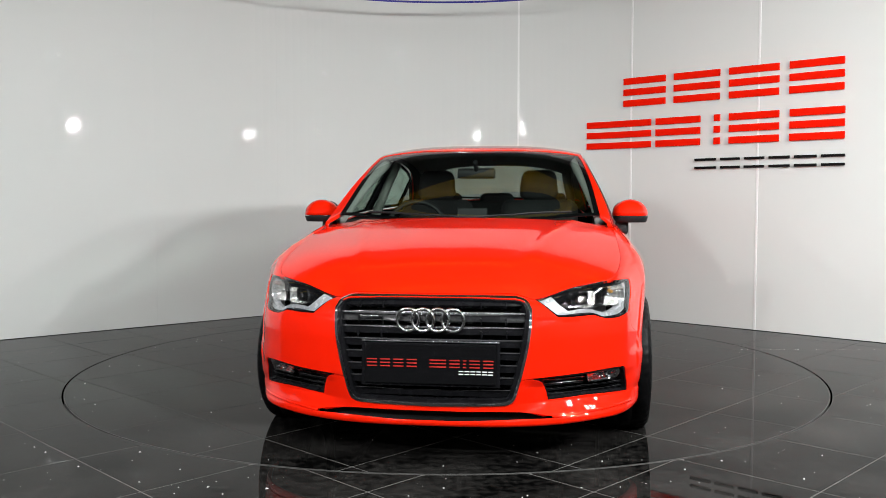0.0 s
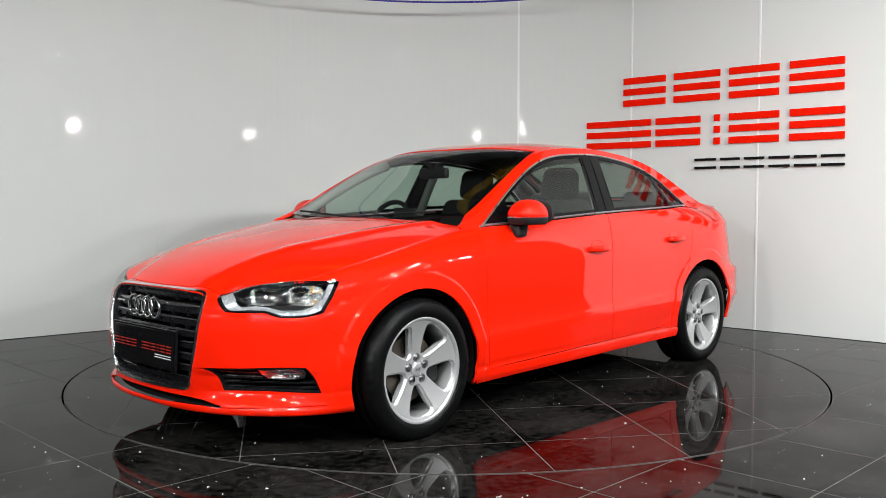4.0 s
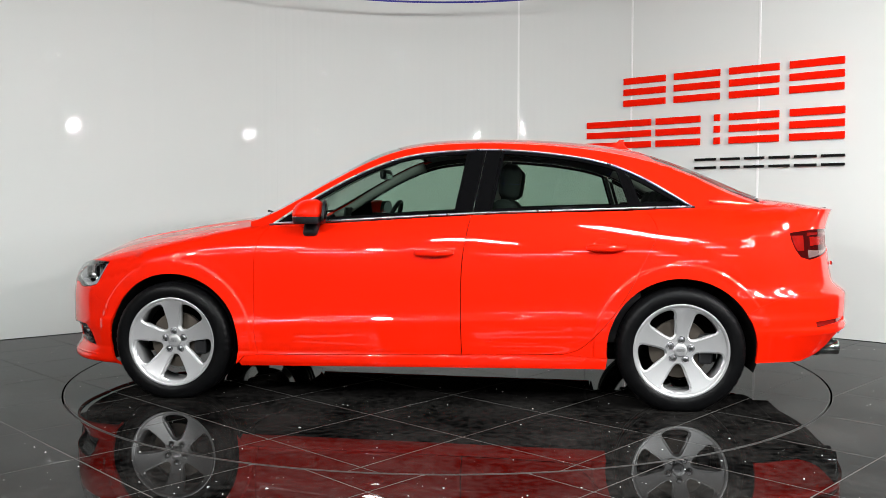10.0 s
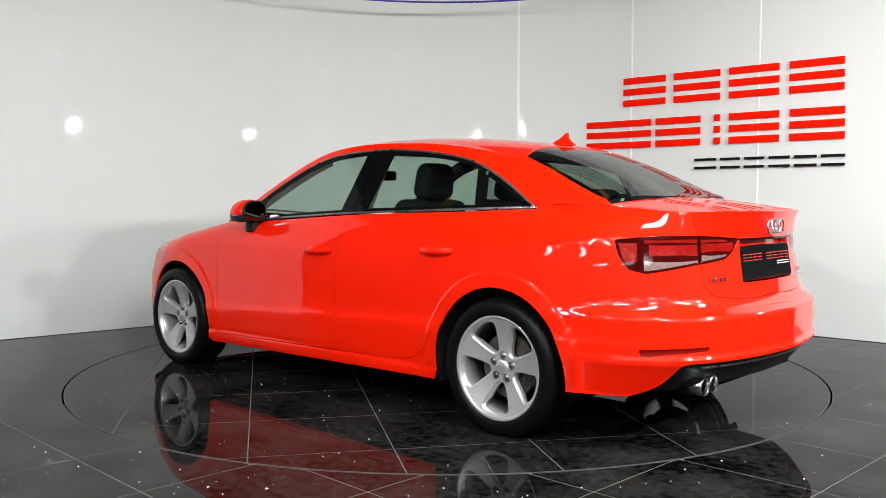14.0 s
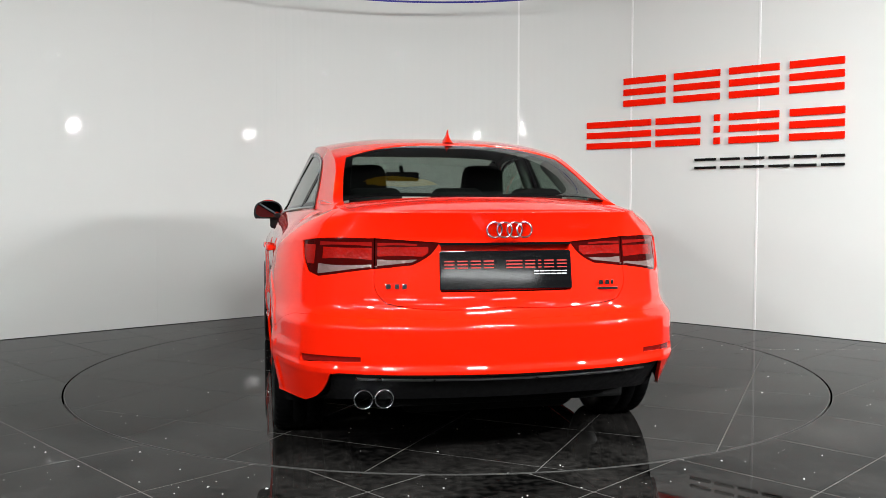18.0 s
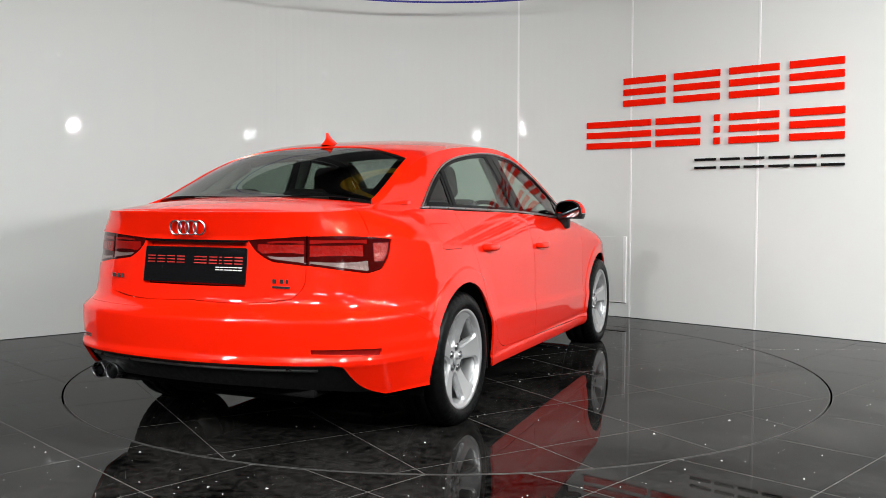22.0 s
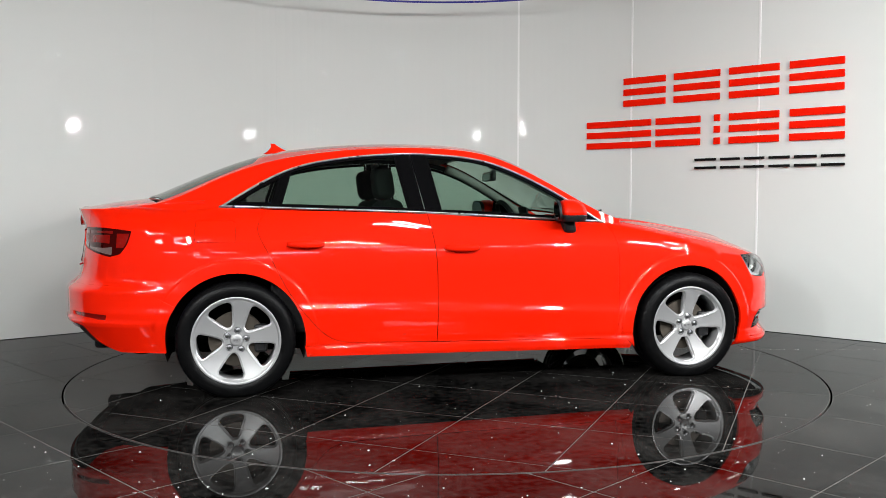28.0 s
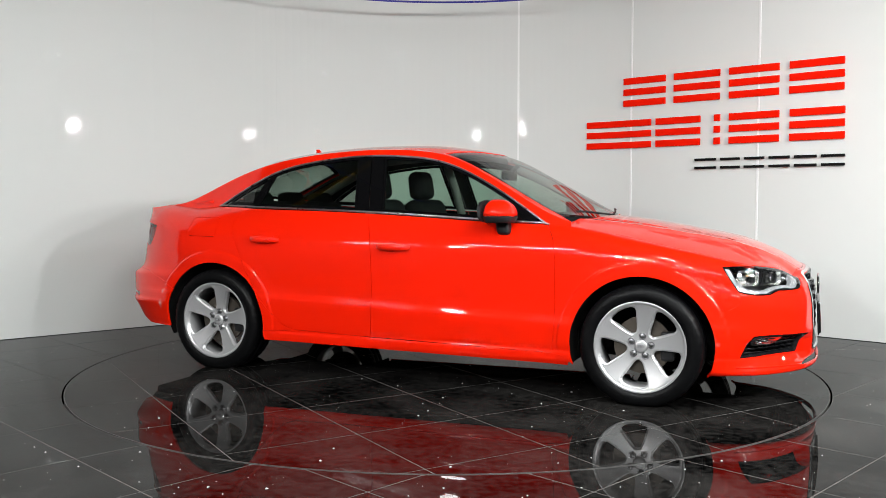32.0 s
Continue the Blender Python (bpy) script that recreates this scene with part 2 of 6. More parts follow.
build_wall()
build_hatch()
sign_bars([(3.63, 4.034), (4.116, 4.526), (4.608, 5.015), (5.099, 5.506)], 1.885, 2.133, 3, 0.055, SIGN_RED, "row of raised red bars on the white wall")
sign_bars([(3.268, 3.90), (3.95, 4.358), (4.482, 4.532), (4.612, 5.02), (5.106, 5.516)], 1.518, 1.763, 3, 0.055, SIGN_RED, "second row of raised red bars on the white wall")
sign_bars([(4.317, 4.502), (4.542, 4.706), (4.744, 4.907), (4.946, 5.109), (5.146, 5.315), (5.352, 5.523)], 1.316, 1.404, 2, 0.02, SIGN_BLACK, "row of small raised black bars on the white wall")


# ---------------------------------------------------------------- hall that closes the place
def build_hall():
    for name, size, at in (("wall_west", (0.2, 14, 5.8), (-7.1, -3.5, 2.9)), ("wall_east", (0.2, 14, 5.8), (7.1, -3.5, 2.9)), ("wall_south", (14.4, 0.2, 5.8), (0, -10.6, 2.9)), ("wall_north", (14.4, 0.2, 5.8), (0, 3.6, 2.9))):
        bm = bmesh.new()
        box(bm, size, at)
        tagged(part(name, bm, HALL), "plain grey painted hall wall", "wall", kind="structure")
    bm = bmesh.new()
    box(bm, (14.4, 14.4, 0.2), (0, -3.5, 5.8))
    tagged(part("ceiling", bm, CEIL), "dark sheet-clad ceiling of the hall", "ceiling", kind="structure")


build_hall()


# ---------------------------------------------------------------- floor and turntable
TABLE_R = 2.247
TABLE_GAP = 0.011


def clip_poly(poly, keep):
    """Cuts a convex polygon by keep(p) >= 0, a linear function."""
    out = []
    for i, p in enumerate(poly):
        q = poly[(i + 1) % len(poly)]
        a, b = keep(p), keep(q)
        if a >= 0:
            out.append(p)
        if (a >= 0) != (b >= 0):
            f = a / (a - b)
            out.append((p[0] + (q[0] - p[0]) * f, p[1] + (q[1] - p[1]) * f))
    return out


def tile_mesh(poly, top, thick=0.008):
    bm = bmesh.new()
    c = np.mean(poly, axis=0)
    lo = [bm.verts.new((x, y, top - thick)) for x, y in poly]
    up = [bm.verts.new((x, y, top - 0.0008)) for x, y in poly]
    inn = [bm.verts.new((c[0] + (x - c[0]) * (1 - 0.0012 / max(0.02, math.hypot(x - c[0], y - c[1]))), c[1] + (y - c[1]) * (1 - 0.0012 / max(0.02, math.hypot(x - c[0], y - c[1]))), top)) for x, y in poly]
    n = len(poly)
    for k in range(n):
        j = (k + 1) % n
        bm.faces.new((lo[k], lo[j], up[j], up[k]))
        bm.faces.new((up[k], up[j], inn[j], inn[k]))
    bm.faces.new(inn)
    return bm


def grid_square(i, j, pitch, ang, o1, o2, joint=0.0038):
    """A square of a tile grid whose joints run at ang; o1 and o2 shift its two families of joints."""
    c, s = math.cos(ang), math.sin(ang)
    out = []
    for a, b in ((i, j), (i + 1, j), (i + 1, j + 1), (i, j + 1)):
        u, v = o1 + a * pitch, o2 + b * pitch
        u += joint / 2 * (1 if a == i else -1)
        v += joint / 2 * (1 if b == j else -1)
        out.append((u * c - v * s, u * s + v * c))
    return out


def circle_pts(r, n=256):
    return [(r * math.cos(2 * math.pi * k / n), r * math.sin(2 * math.pi * k / n)) for k in range(n)]


def build_floor():
    bm = bmesh.new()
    ring = [bm.verts.new((x, y, -0.0004)) for x, y in circle_pts(TABLE_R + TABLE_GAP)]
    sq = []
    for k in range(256):
        a = 2 * math.pi * k / 256
        m = max(abs(math.cos(a)), abs(math.sin(a)))
        sq.append(bm.verts.new((7.2 * math.cos(a) / m, 7.2 * math.sin(a) / m, -0.0004)))
    for k in range(256):
        j = (k + 1) % 256
        bm.faces.new((ring[k], sq[k], sq[j], ring[j]))
    y0 = [bm.verts.new(p) for p in ((-7.2, -7.2, -0.0004), (7.2, -7.2, -0.0004), (7.2, -10.6, -0.0004), (-7.2, -10.6, -0.0004))]
    bm.faces.new(y0)
    floor = tagged(part("floor", bm, GROUT), "glossy black stone tile floor laid diagonally with pale joints", "floor", kind="structure")
    bm = bmesh.new()
    lathe(bm, [(TABLE_R + TABLE_GAP, -0.0005), (TABLE_R + TABLE_GAP, -0.09), (0.001, -0.09), (0.001, -0.10), (TABLE_R + TABLE_GAP + 0.004, -0.10), (TABLE_R + TABLE_GAP + 0.004, -0.0005)], "Z", segs=256, closed=True)
    part("pit", bm, GAP, floor)
    # loose tiles of the surrounding floor, cut round the turntable
    pitch, ang = 0.578, radians(45.2)
    count = 0
    rest = bmesh.new()
    for i in range(-22, 16):
        for j in range(-22, 16):
            poly = grid_square(i, j, pitch, ang, -0.207, 0.206)
            c = np.mean(poly, axis=0)
            if abs(c[0]) > 7 or c[1] > 3.4 or c[1] < -10.4:
                continue
            r = [math.hypot(*p) for p in poly]
            if max(r) < TABLE_R + TABLE_GAP:
                continue
            if min(r) < TABLE_R + 0.5:
                # the ring cuts this tile: walk its edge outside the circle
                poly = cut_by_ring(poly, TABLE_R + TABLE_GAP + 0.0015)
                if len(poly) < 3:
                    continue
            near = -3.4 < c[1] < 2.6 and abs(c[0]) < 4.2
            b = tile_mesh(poly, 0.0)
            if near:
                part("tile", b, TILE, floor)
                count += 1
            else:
                me = bpy.data.meshes.new("t")
                b.to_mesh(me)
                b.free()
                rest.from_mesh(me)
                bpy.data.meshes.remove(me)
    tagged(part("far_tiles", rest, TILE, floor), kind="stuff")
    return floor


def cut_by_ring(poly, r):
    """The part of a square tile that lies outside a circle round the origin."""
    dense = []
    for i, p in enumerate(poly):
        q = poly[(i + 1) % len(poly)]
        for k in range(24):
            f = k / 24
            dense.append((p[0] + (q[0] - p[0]) * f, p[1] + (q[1] - p[1]) * f))
    out = []
    for p in dense:
        d = math.hypot(*p)
        out.append(p if d >= r else (p[0] * r / max(d, 1e-6), p[1] * r / max(d, 1e-6)))
    # drop points that fell on the ring but outside the tile
    def inside(p):
        for i, a in enumerate(poly):
            b = poly[(i + 1) % len(poly)]
            if (b[0] - a[0]) * (p[1] - a[1]) - (b[1] - a[1]) * (p[0] - a[0]) < -1e-4:
                return False
        return True
    out = [p for p in out if inside(p)]
    return out


def build_turntable():
    table = tagged(root("turntable", "round revolving platform of glossy black tiles with steel rim", "turntable", at=(0, 0, 0)))
    bm = bmesh.new()
    lathe(bm, [(0.0001, -0.0004), (TABLE_R - 0.0034, -0.0004), (TABLE_R - 0.0034, -0.06), (0.0001, -0.06)], "Z", segs=256, closed=False)
    part("platform", bm, GROUT, table)
    bm = bmesh.new()
    lathe(bm, [(TABLE_R - 0.0030, -0.006), (TABLE_R, -0.006), (TABLE_R, 0.0004), (TABLE_R - 0.0030, 0.0004)], "Z", segs=256)
    part("rim", bm, RIM, table, "thin worn steel rim")
    pitch, ang = 0.606, radians(54.0)
    for i in range(-4, 4):
        for j in range(-4, 4):
            poly = grid_square(i, j, pitch, ang, 0.0, 0.0)
            R = TABLE_R - 0.0045
            if min(math.hypot(*p) for p in poly) > R:
                continue
            if max(math.hypot(*p) for p in poly) > R:
                for k in range(128):
                    a = 2 * math.pi * k / 128
                    ca, sa = math.cos(a), math.sin(a)
                    poly = clip_poly(poly, lambda p: R - p[0] * ca - p[1] * sa)
            if len(poly) > 2:
                part("tile", tile_mesh(poly, 0.0), TILE, table)
    return table


CRUMB = vary(material("pale_crumbs", (0.55, 0.55, 0.54), 0.6), 40, 0.3)


def crumbs(n, spots, seed):
    """Tiny pale flakes of dirt strewn over a floor."""
    rng = random.Random(seed)
    bm = bmesh.new()
    for _ in range(n):
        x, y = spots(rng)
        r = 0.0013 + 0.0046 * rng.random() ** 3
        vs = [bm.verts.new((x + r * math.cos(a + rng.random()) * (0.6 + rng.random()), y + r * math.sin(a + rng.random()) * (0.6 + rng.random()), 0.0004)) for a in (0, 2.1, 4.2)]
        tip = bm.verts.new((x, y, 0.0006 + r * 0.8))
        bm.faces.new(vs)
        for k in range(3):
            bm.faces.new((vs[k], vs[(k + 1) % 3], tip))
    return bm


def on_disc(rng):
    a, r = rng.random() * 2 * math.pi, 2.2 * math.sqrt(rng.random())
    return r * math.cos(a), r * math.sin(a)


def round_disc(rng):
    a, r = rng.choice((rng.random() * 2, -0.8 + 1.0 * rng.random())) * math.pi, 2.3 + 1.3 * rng.random()
    return r * math.cos(a), min(0.6, r * math.sin(a))


floor_ob = build_floor()
turntable = build_turntable()
tagged(part("crumbs", crumbs(460, round_disc, 3), CRUMB, floor_ob), kind="stuff")
tagged(part("crumbs", crumbs(330, on_disc, 4), CRUMB, turntable), kind="stuff")


# ---------------------------------------------------------------- lamps
def build_floodlight(at, target, power, size=0.16):
    """A flood lamp head on a thin pole."""
    x, y, z = at
    lamp = root("flood_lamp", "lit round white flood lamp on a slim grey pole", "floor lamp", "flood lamps round the turntable", (x, y, 0))
    bm = bmesh.new()
    rod(bm, (0, 0, 0), (0, 0, z), 0.02)
    part("pole", bm, SATIN, lamp)
    bm = bmesh.new()
    lathe(bm, [(0.0001, 0), (0.22, 0), (0.22, 0.02), (0.03, 0.035), (0.0001, 0.035)], "Z", segs=24, closed=False)
    part("base_plate", bm, SATIN, lamp)
    d = (Vector(target) - Vector(at)).normalized()
    m = d.to_track_quat("Z", "Y").to_matrix().to_4x4()
    bm = bmesh.new()
    lathe(bm, [(0.0001, -0.12), (size * 0.35, -0.12), (size * 0.55, 0.05), (size * 0.5, 0.05), (0.0001, -0.1)], "Z", segs=24, closed=False)
    bm.transform(Matrix.Translation((0, 0, z)) @ m)
    part("housing", bm, DARK, lamp)
    bm = bmesh.new()
    lathe(bm, [(0.0001, 0.03), (size * 0.5, 0.03), (size * 0.5, 0.04), (0.0001, 0.04)], "Z", segs=24, closed=False)
    bm.transform(Matrix.Translation((0, 0, z)) @ m)
    part("lens", bm, LAMP_ON, lamp, "bright white lens")
    area_lamp("flood_light", Vector(at) + d * 0.07, target, power, size)


build_floodlight((4.2, -3.28, 2.32), (0, 1.6, 2.3), 74, 0.22)
build_floodlight((-3.5, -4.3, 2.40), (0, 1.6, 2.3), 46, 0.30)
for at, power in (((5.61, -0.74, 2.21), 11), ((3.16, -4.04, 2.26), 88), ((-1.64, -4.82, 2.23), 66)):
    build_floodlight(at, (0, 1.6, 2.3), power, 0.2)


def build_ceiling_light(x, y, z, length, power):
    """A luminaire of two bright bars hung from the ceiling, turned like the floor tiles."""
    light = root("ceiling_light", "white ceiling luminaire with two lit bars", "ceiling light", "ceiling lights of the hall", (x, y, z))
    light.rotation_euler = (0, 0, radians(45))
    bm = bmesh.new()
    box(bm, (0.32, length, 0.05), (0, 0, 0.05), 0.01)
    part("body", bm, STRIP, light)
    for k in (-0.10, 0.10):
        bm = bmesh.new()
        box(bm, (0.07, length - 0.06, 0.02), (k, 0, 0.014), 0.004)
        part("light_bar", bm, TUBE_ON, light)
        at = Vector((x + k * 0.7071, y + k * 0.7071, z - 0.003))
        area_lamp("bar_light", at, at + Vector((-0.001, 0.001, -1)), power / 2, 0.07, length - 0.06, (0.95, 1, 0.995))
    for k in (-1, 1):
        bm = bmesh.new()
        rod(bm, (0, k * length * 0.4, 0.07), (0, k * length * 0.4, 5.7 - z), 0.006)
        part("hanger", bm, STEEL, light)


# the last two, behind the camera, are unseen lamps added for even light
for lx, ly, power in ((4.05, -2.05, 45), (4.4, -3.8, 130), (1.15, -3.5, 95), (-3.2, -4.8, 35), (-1.0, -6.3, 125), (1.7, -6.4, 165)):
    build_ceiling_light(lx, ly, 3.50, 1.3, power)


def build_far_light(x, y, z, turn=0):
    """A dimmer hall luminaire with two tubes, far behind."""
    light = root("hall_light", "long white hall luminaire with two lit tubes", "ceiling light", "far lights of the hall", (x, y, z))
    light.rotation_euler = (0, 0, radians(turn))
    bm = bmesh.new()
    box(bm, (1.5, 0.3, 0.06), (0, 0, 0.06), 0.01)
    part("body", bm, STRIP, light)
    for k in (-0.09, 0.09):
        bm = bmesh.new()
        rod(bm, (-0.72, k, 0), (0.72, k, 0), 0.022)
        part("tube", bm, TUBE_ON, light)
    for k in (-0.5, 0.5):
        bm = bmesh.new()
        rod(bm, (k, 0, 0.09), (k, 0, 5.7 - z), 0.006)
        part("hanger", bm, STEEL, light)


for lx, ly, lz, turn in ((4.7, -6.4, 3.5, -45), (-3.6, -7.4, 3.5, -45), (-5.2, -8.8, 3.3, 0), (-2.6, -9.4, 3.6, 0), (0.4, -9.6, 3.3, 0), (2.9, -9.2, 3.5, 0), (5.4, -8.4, 3.2, 0), (6.2, -5.2, 3.0, 0), (-6.2, -5.4, 3.0, 0), (-3.9, -9.9, 2.7, 0), (4.2, -9.9, 2.7, 0), (1.8, -10.1, 2.5, 0), (-0.9, -10.1, 2.6, 0)):
    build_far_light(lx, ly, lz, turn)


def build_beams():
    """Yellow steel roof beams under the ceiling."""
    for y in (-8.6, -5.0, -1.2, 1.8):
        beam = root("roof_beam", "yellow painted steel roof beam under the dark ceiling", "beam", "yellow roof beams", (0, y, 5.0))
        for name, sy, sz, z in (("upper_flange", 0.14, 0.012, 0.118), ("web", 0.012, 0.224, 0.0), ("lower_flange", 0.14, 0.012, -0.118)):
            bm = bmesh.new()
            box(bm, (13.9, sy, sz), (0, 0, z))
            part(name, bm, YELLOW, beam)


build_beams()


def build_canopy():
    ring = root("canopy_ring", "blue enamelled ring hung over the turntable", "canopy", at=(0, 0, 2.750))
    bm = bmesh.new()
    lathe(bm, [(2.117, 0.0), (2.12, 0.0), (2.12, 0.016), (2.117, 0.016)], "Z", segs=128)
    part("band", bm, BLUE, ring)
    for k in range(6):
        a = 2 * math.pi * k / 6
        bm = bmesh.new()
        rod(bm, (2.1185 * math.cos(a), 2.1185 * math.sin(a), 0.04), (2.1185 * math.cos(a), 2.1185 * math.sin(a), 2.94), 0.0025)
        part("hanger", bm, STEEL, ring)


build_canopy()


# ---------------------------------------------------------------- the car: its surfaces
# x forward, y to its left, z up, metres; the origin lies on the ground between the wheels
HUB_F, HUB_R, HUB_Z = 1.352, -1.286, 0.304


def spline(ts, vs):
    """A natural cubic spline through the values."""
    ts, vs = np.asarray(ts, float), np.asarray(vs, float)
    n = len(ts)
    h = np.diff(ts)
    a, b = np.eye(n), np.zeros(n)
    for i in range(1, n - 1):
        a[i, i - 1:i + 2] = h[i - 1], 2 * (h[i - 1] + h[i]), h[i]
        b[i] = 6 * ((vs[i + 1] - vs[i]) / h[i] - (vs[i] - vs[i - 1]) / h[i - 1])
    m = np.linalg.solve(a, b)

    def at(t):
        t = np.asarray(t, float)
        k = np.clip(np.searchsorted(ts, t) - 1, 0, n - 2)
        x0, x1, hh = t - ts[k], ts[k + 1] - t, h[k]
        return (m[k] * x1**3 + m[k + 1] * x0**3) / (6 * hh) + (vs[k] / hh - m[k] * hh / 6) * x1 + (vs[k + 1] / hh - m[k + 1] * hh / 6) * x0

    return at


def monotone(ts, vs):
    """A cubic through the values that makes no waves of its own."""
    ts, vs = np.asarray(ts, float), np.asarray(vs, float)
    h, d = np.diff(ts), np.diff(vs) / np.diff(ts)
    m = np.r_[d[0], np.where(d[1:] * d[:-1] > 0, 2 * d[1:] * d[:-1] / np.where(d[1:] + d[:-1] == 0, 1, d[1:] + d[:-1]), 0), d[-1]]

    def at(t):
        t = np.clip(np.asarray(t, float), ts[0], ts[-1])
        k = np.clip(np.searchsorted(ts, t) - 1, 0, len(ts) - 2)
        s = (t - ts[k]) / h[k]
        return (vs[k] * (1 + 2 * s) * (1 - s) ** 2 + h[k] * m[k] * s * (1 - s) ** 2 + vs[k + 1] * s**2 * (3 - 2 * s) + h[k] * m[k + 1] * s**2 * (s - 1))

    return at


def table(f, text):
    rows = [[float(v) for v in w.split()] for w in text.split(",")]
    rows.sort()
    return f(*np.array(rows).T)


# bonnet and boot lid: height along the middle, and how much lower the edges lie
bonnet_mid = table(spline, "0.85 0.985, 1.03 0.964, 1.2 0.943, 1.35 0.920, 1.52 0.890, 1.70 0.856, 1.86 0.812, 1.96 0.772, 2.04 0.730, 2.11 0.678, 2.2 0.60")
bonnet_drop = table(spline, "0.85 0.055, 1.2 0.056, 1.5 0.066, 1.8 0.074, 2.0 0.066, 2.2 0.05")
boot_mid = table(spline, "-2.3 0.985, -2.19 1.004, -2.12 1.018, -2.0 1.040, -1.85 1.060, -1.7 1.078, -1.5 1.10")
boot_drop = table(spline, "-2.3 0.012, -2.19 0.018, -2.0 0.034, -1.85 0.04, -1.6 0.042, -1.4 0.045")


def bonnet(x, y):
    a = np.abs(y) / 0.76
    ridge = 0.008 * np.exp(-((np.abs(y) - 0.30 - 0.22 * (2.1 - x)) / 0.038) ** 2) * np.clip((2.1 - x) / 0.3, 0, 1)
    dip = 0.030 * np.exp(-((np.abs(y) - 0.405) / np.where(np.abs(y) < 0.405, 0.06, 0.11)) ** 2) * np.clip((x - 1.76) / 0.30, 0, 1) ** 2
    return bonnet_mid(x + 0.085 * a**2) - bonnet_drop(x) * a**2.6 + ridge - dip


def boot(x, y):
    a = np.abs(y) / 0.64
    return boot_mid(x - 0.05 * a**2) - boot_drop(x) * a**2.5


# plan of the body at its widest, from the nose round the left side to the tail:
# x, y, height of the shoulder line, height of the top edge, how far the top edge lies in, roundness above the shoulder
PLAN = """2.200 0 .600 .680 .095 1, 2.178 .30 .600 .678 .095 1, 2.11 .50 .580 .665 .085 1, 2.00 .66 .585 .70 .075 1, 1.88 .77 .605 .735 .075 1,
1.72 .835 .640 .765 .09 1, 1.5 .878 .700 .82 .115 1, 1.2 .893 .750 .885 .13 .9, .95 .889 .780 .915 .12 .65, .6 .888 .794 .93 .103 .45, .2 .888 .800 .952 .088 .35,
-.23 .888 .810 .976 .081 .30, -.7 .889 .820 .992 .104 .32, -1.1 .893 .832 1.003 .146 .4, -1.36 .897 .846 1.012 .20 .45, -1.65 .883 .874 1.0 .24 .5,
-1.88 .825 .895 .985 .22 .6, -2.06 .712 .900 .98 .15 .4, -2.16 .55 .905 .985 .095 .2, -2.225 .3 .905 .995 .07 .1, -2.25 0 .905 1.0 .065 .1"""
plan = np.array([[float(v) for v in w.split()] for w in PLAN.replace("\n", " ").split(",")])
chord = np.r_[0, np.cumsum(np.hypot(np.diff(plan[:, 0]), np.diff(plan[:, 1])))]
LEN = chord[-1]
# mirrored ends make nose and tail smooth across the middle
ext = np.concatenate([-chord[3:0:-1], chord, 2 * LEN - chord[-2:-5:-1]])


def mirrored(col, sign=1):
    v = plan[:, col]
    return spline(ext, np.concatenate([sign * v[3:0:-1], v, sign * v[-2:-5:-1]]))


base_x, base_y = mirrored(0), mirrored(1, -1)
shoulder_z, edge_in, roundness = mirrored(2), mirrored(4), mirrored(5)
rough_top = mirrored(3)


def base_normal(u):
    dx, dy = base_x(u + 1e-4) - base_x(u - 1e-4), base_y(u + 1e-4) - base_y(u - 1e-4)
    n = np.hypot(dx, dy)
    return dy / n, -dx / n


def top_of(us):
    """The top edge meets the bonnet in front and the boot lid behind."""
    nx, ny = base_normal(us)
    x, y = base_x(us) - nx * edge_in(us), base_y(us) - ny * edge_in(us)
    z = rough_top(us)
    f = np.clip((x - 0.9) / 0.3, 0, 1)
    r = np.clip((-1.55 - x) / 0.25, 0, 1)
    return z * (1 - f) * (1 - r) + f * (bonnet(x, y) - 0.001) + r * (1 - f) * (boot(x, y) - 0.001)


u_dense = np.linspace(0, LEN, 160)
top_dense = top_of(u_dense)
top_z = spline(np.r_[-u_dense[3:0:-1], u_dense, 2 * LEN - u_dense[-2:-5:-1]], np.r_[top_dense[3:0:-1], top_dense, top_dense[-2:-5:-1]])

side_in = table(monotone, ".10 .09, .15 .06, .185 .022, .215 .010, .245 .008, .262 .0135, .285 .0085, .34 .0035, .385 .0, .398 .0, .410 .0012, .430 .0066, .450 .0098, .50 .0118, .60 .0115, .68 .0118, .74 .0140, .78 .0180, .81 .0230, .86 .033, .95 .05")
nose_in = table(monotone, ".10 .12, .15 .06, .170 .014, .182 .003, .192 .002, .205 .008, .235 .014, .255 .013, .32 .004, .40 .0, .5 .0, .56 .006, .62 .028, .68 .075, .75 .12")
tail_in = table(monotone, ".15 .16, .22 .10, .28 .06, .335 .030, .372 .010, .392 -.002, .408 -.004, .418 .0, .430 .004, .45 .0035, .53 .001, .560 .001, .572 .003, .580 .010, .592 .026, .610 .050, .630 .066, .65 .073, .73 .086, .86 .102, .90 .104, .95 .095")
W_NOSE = table(monotone, "0 1, %.3f 1, %.3f 0, %.3f 0" % (chord[3], chord[6], LEN))
W_TAIL = table(monotone, "0 0, %.3f 0, %.3f 1, %.3f 1" % (chord[14], chord[18], LEN))


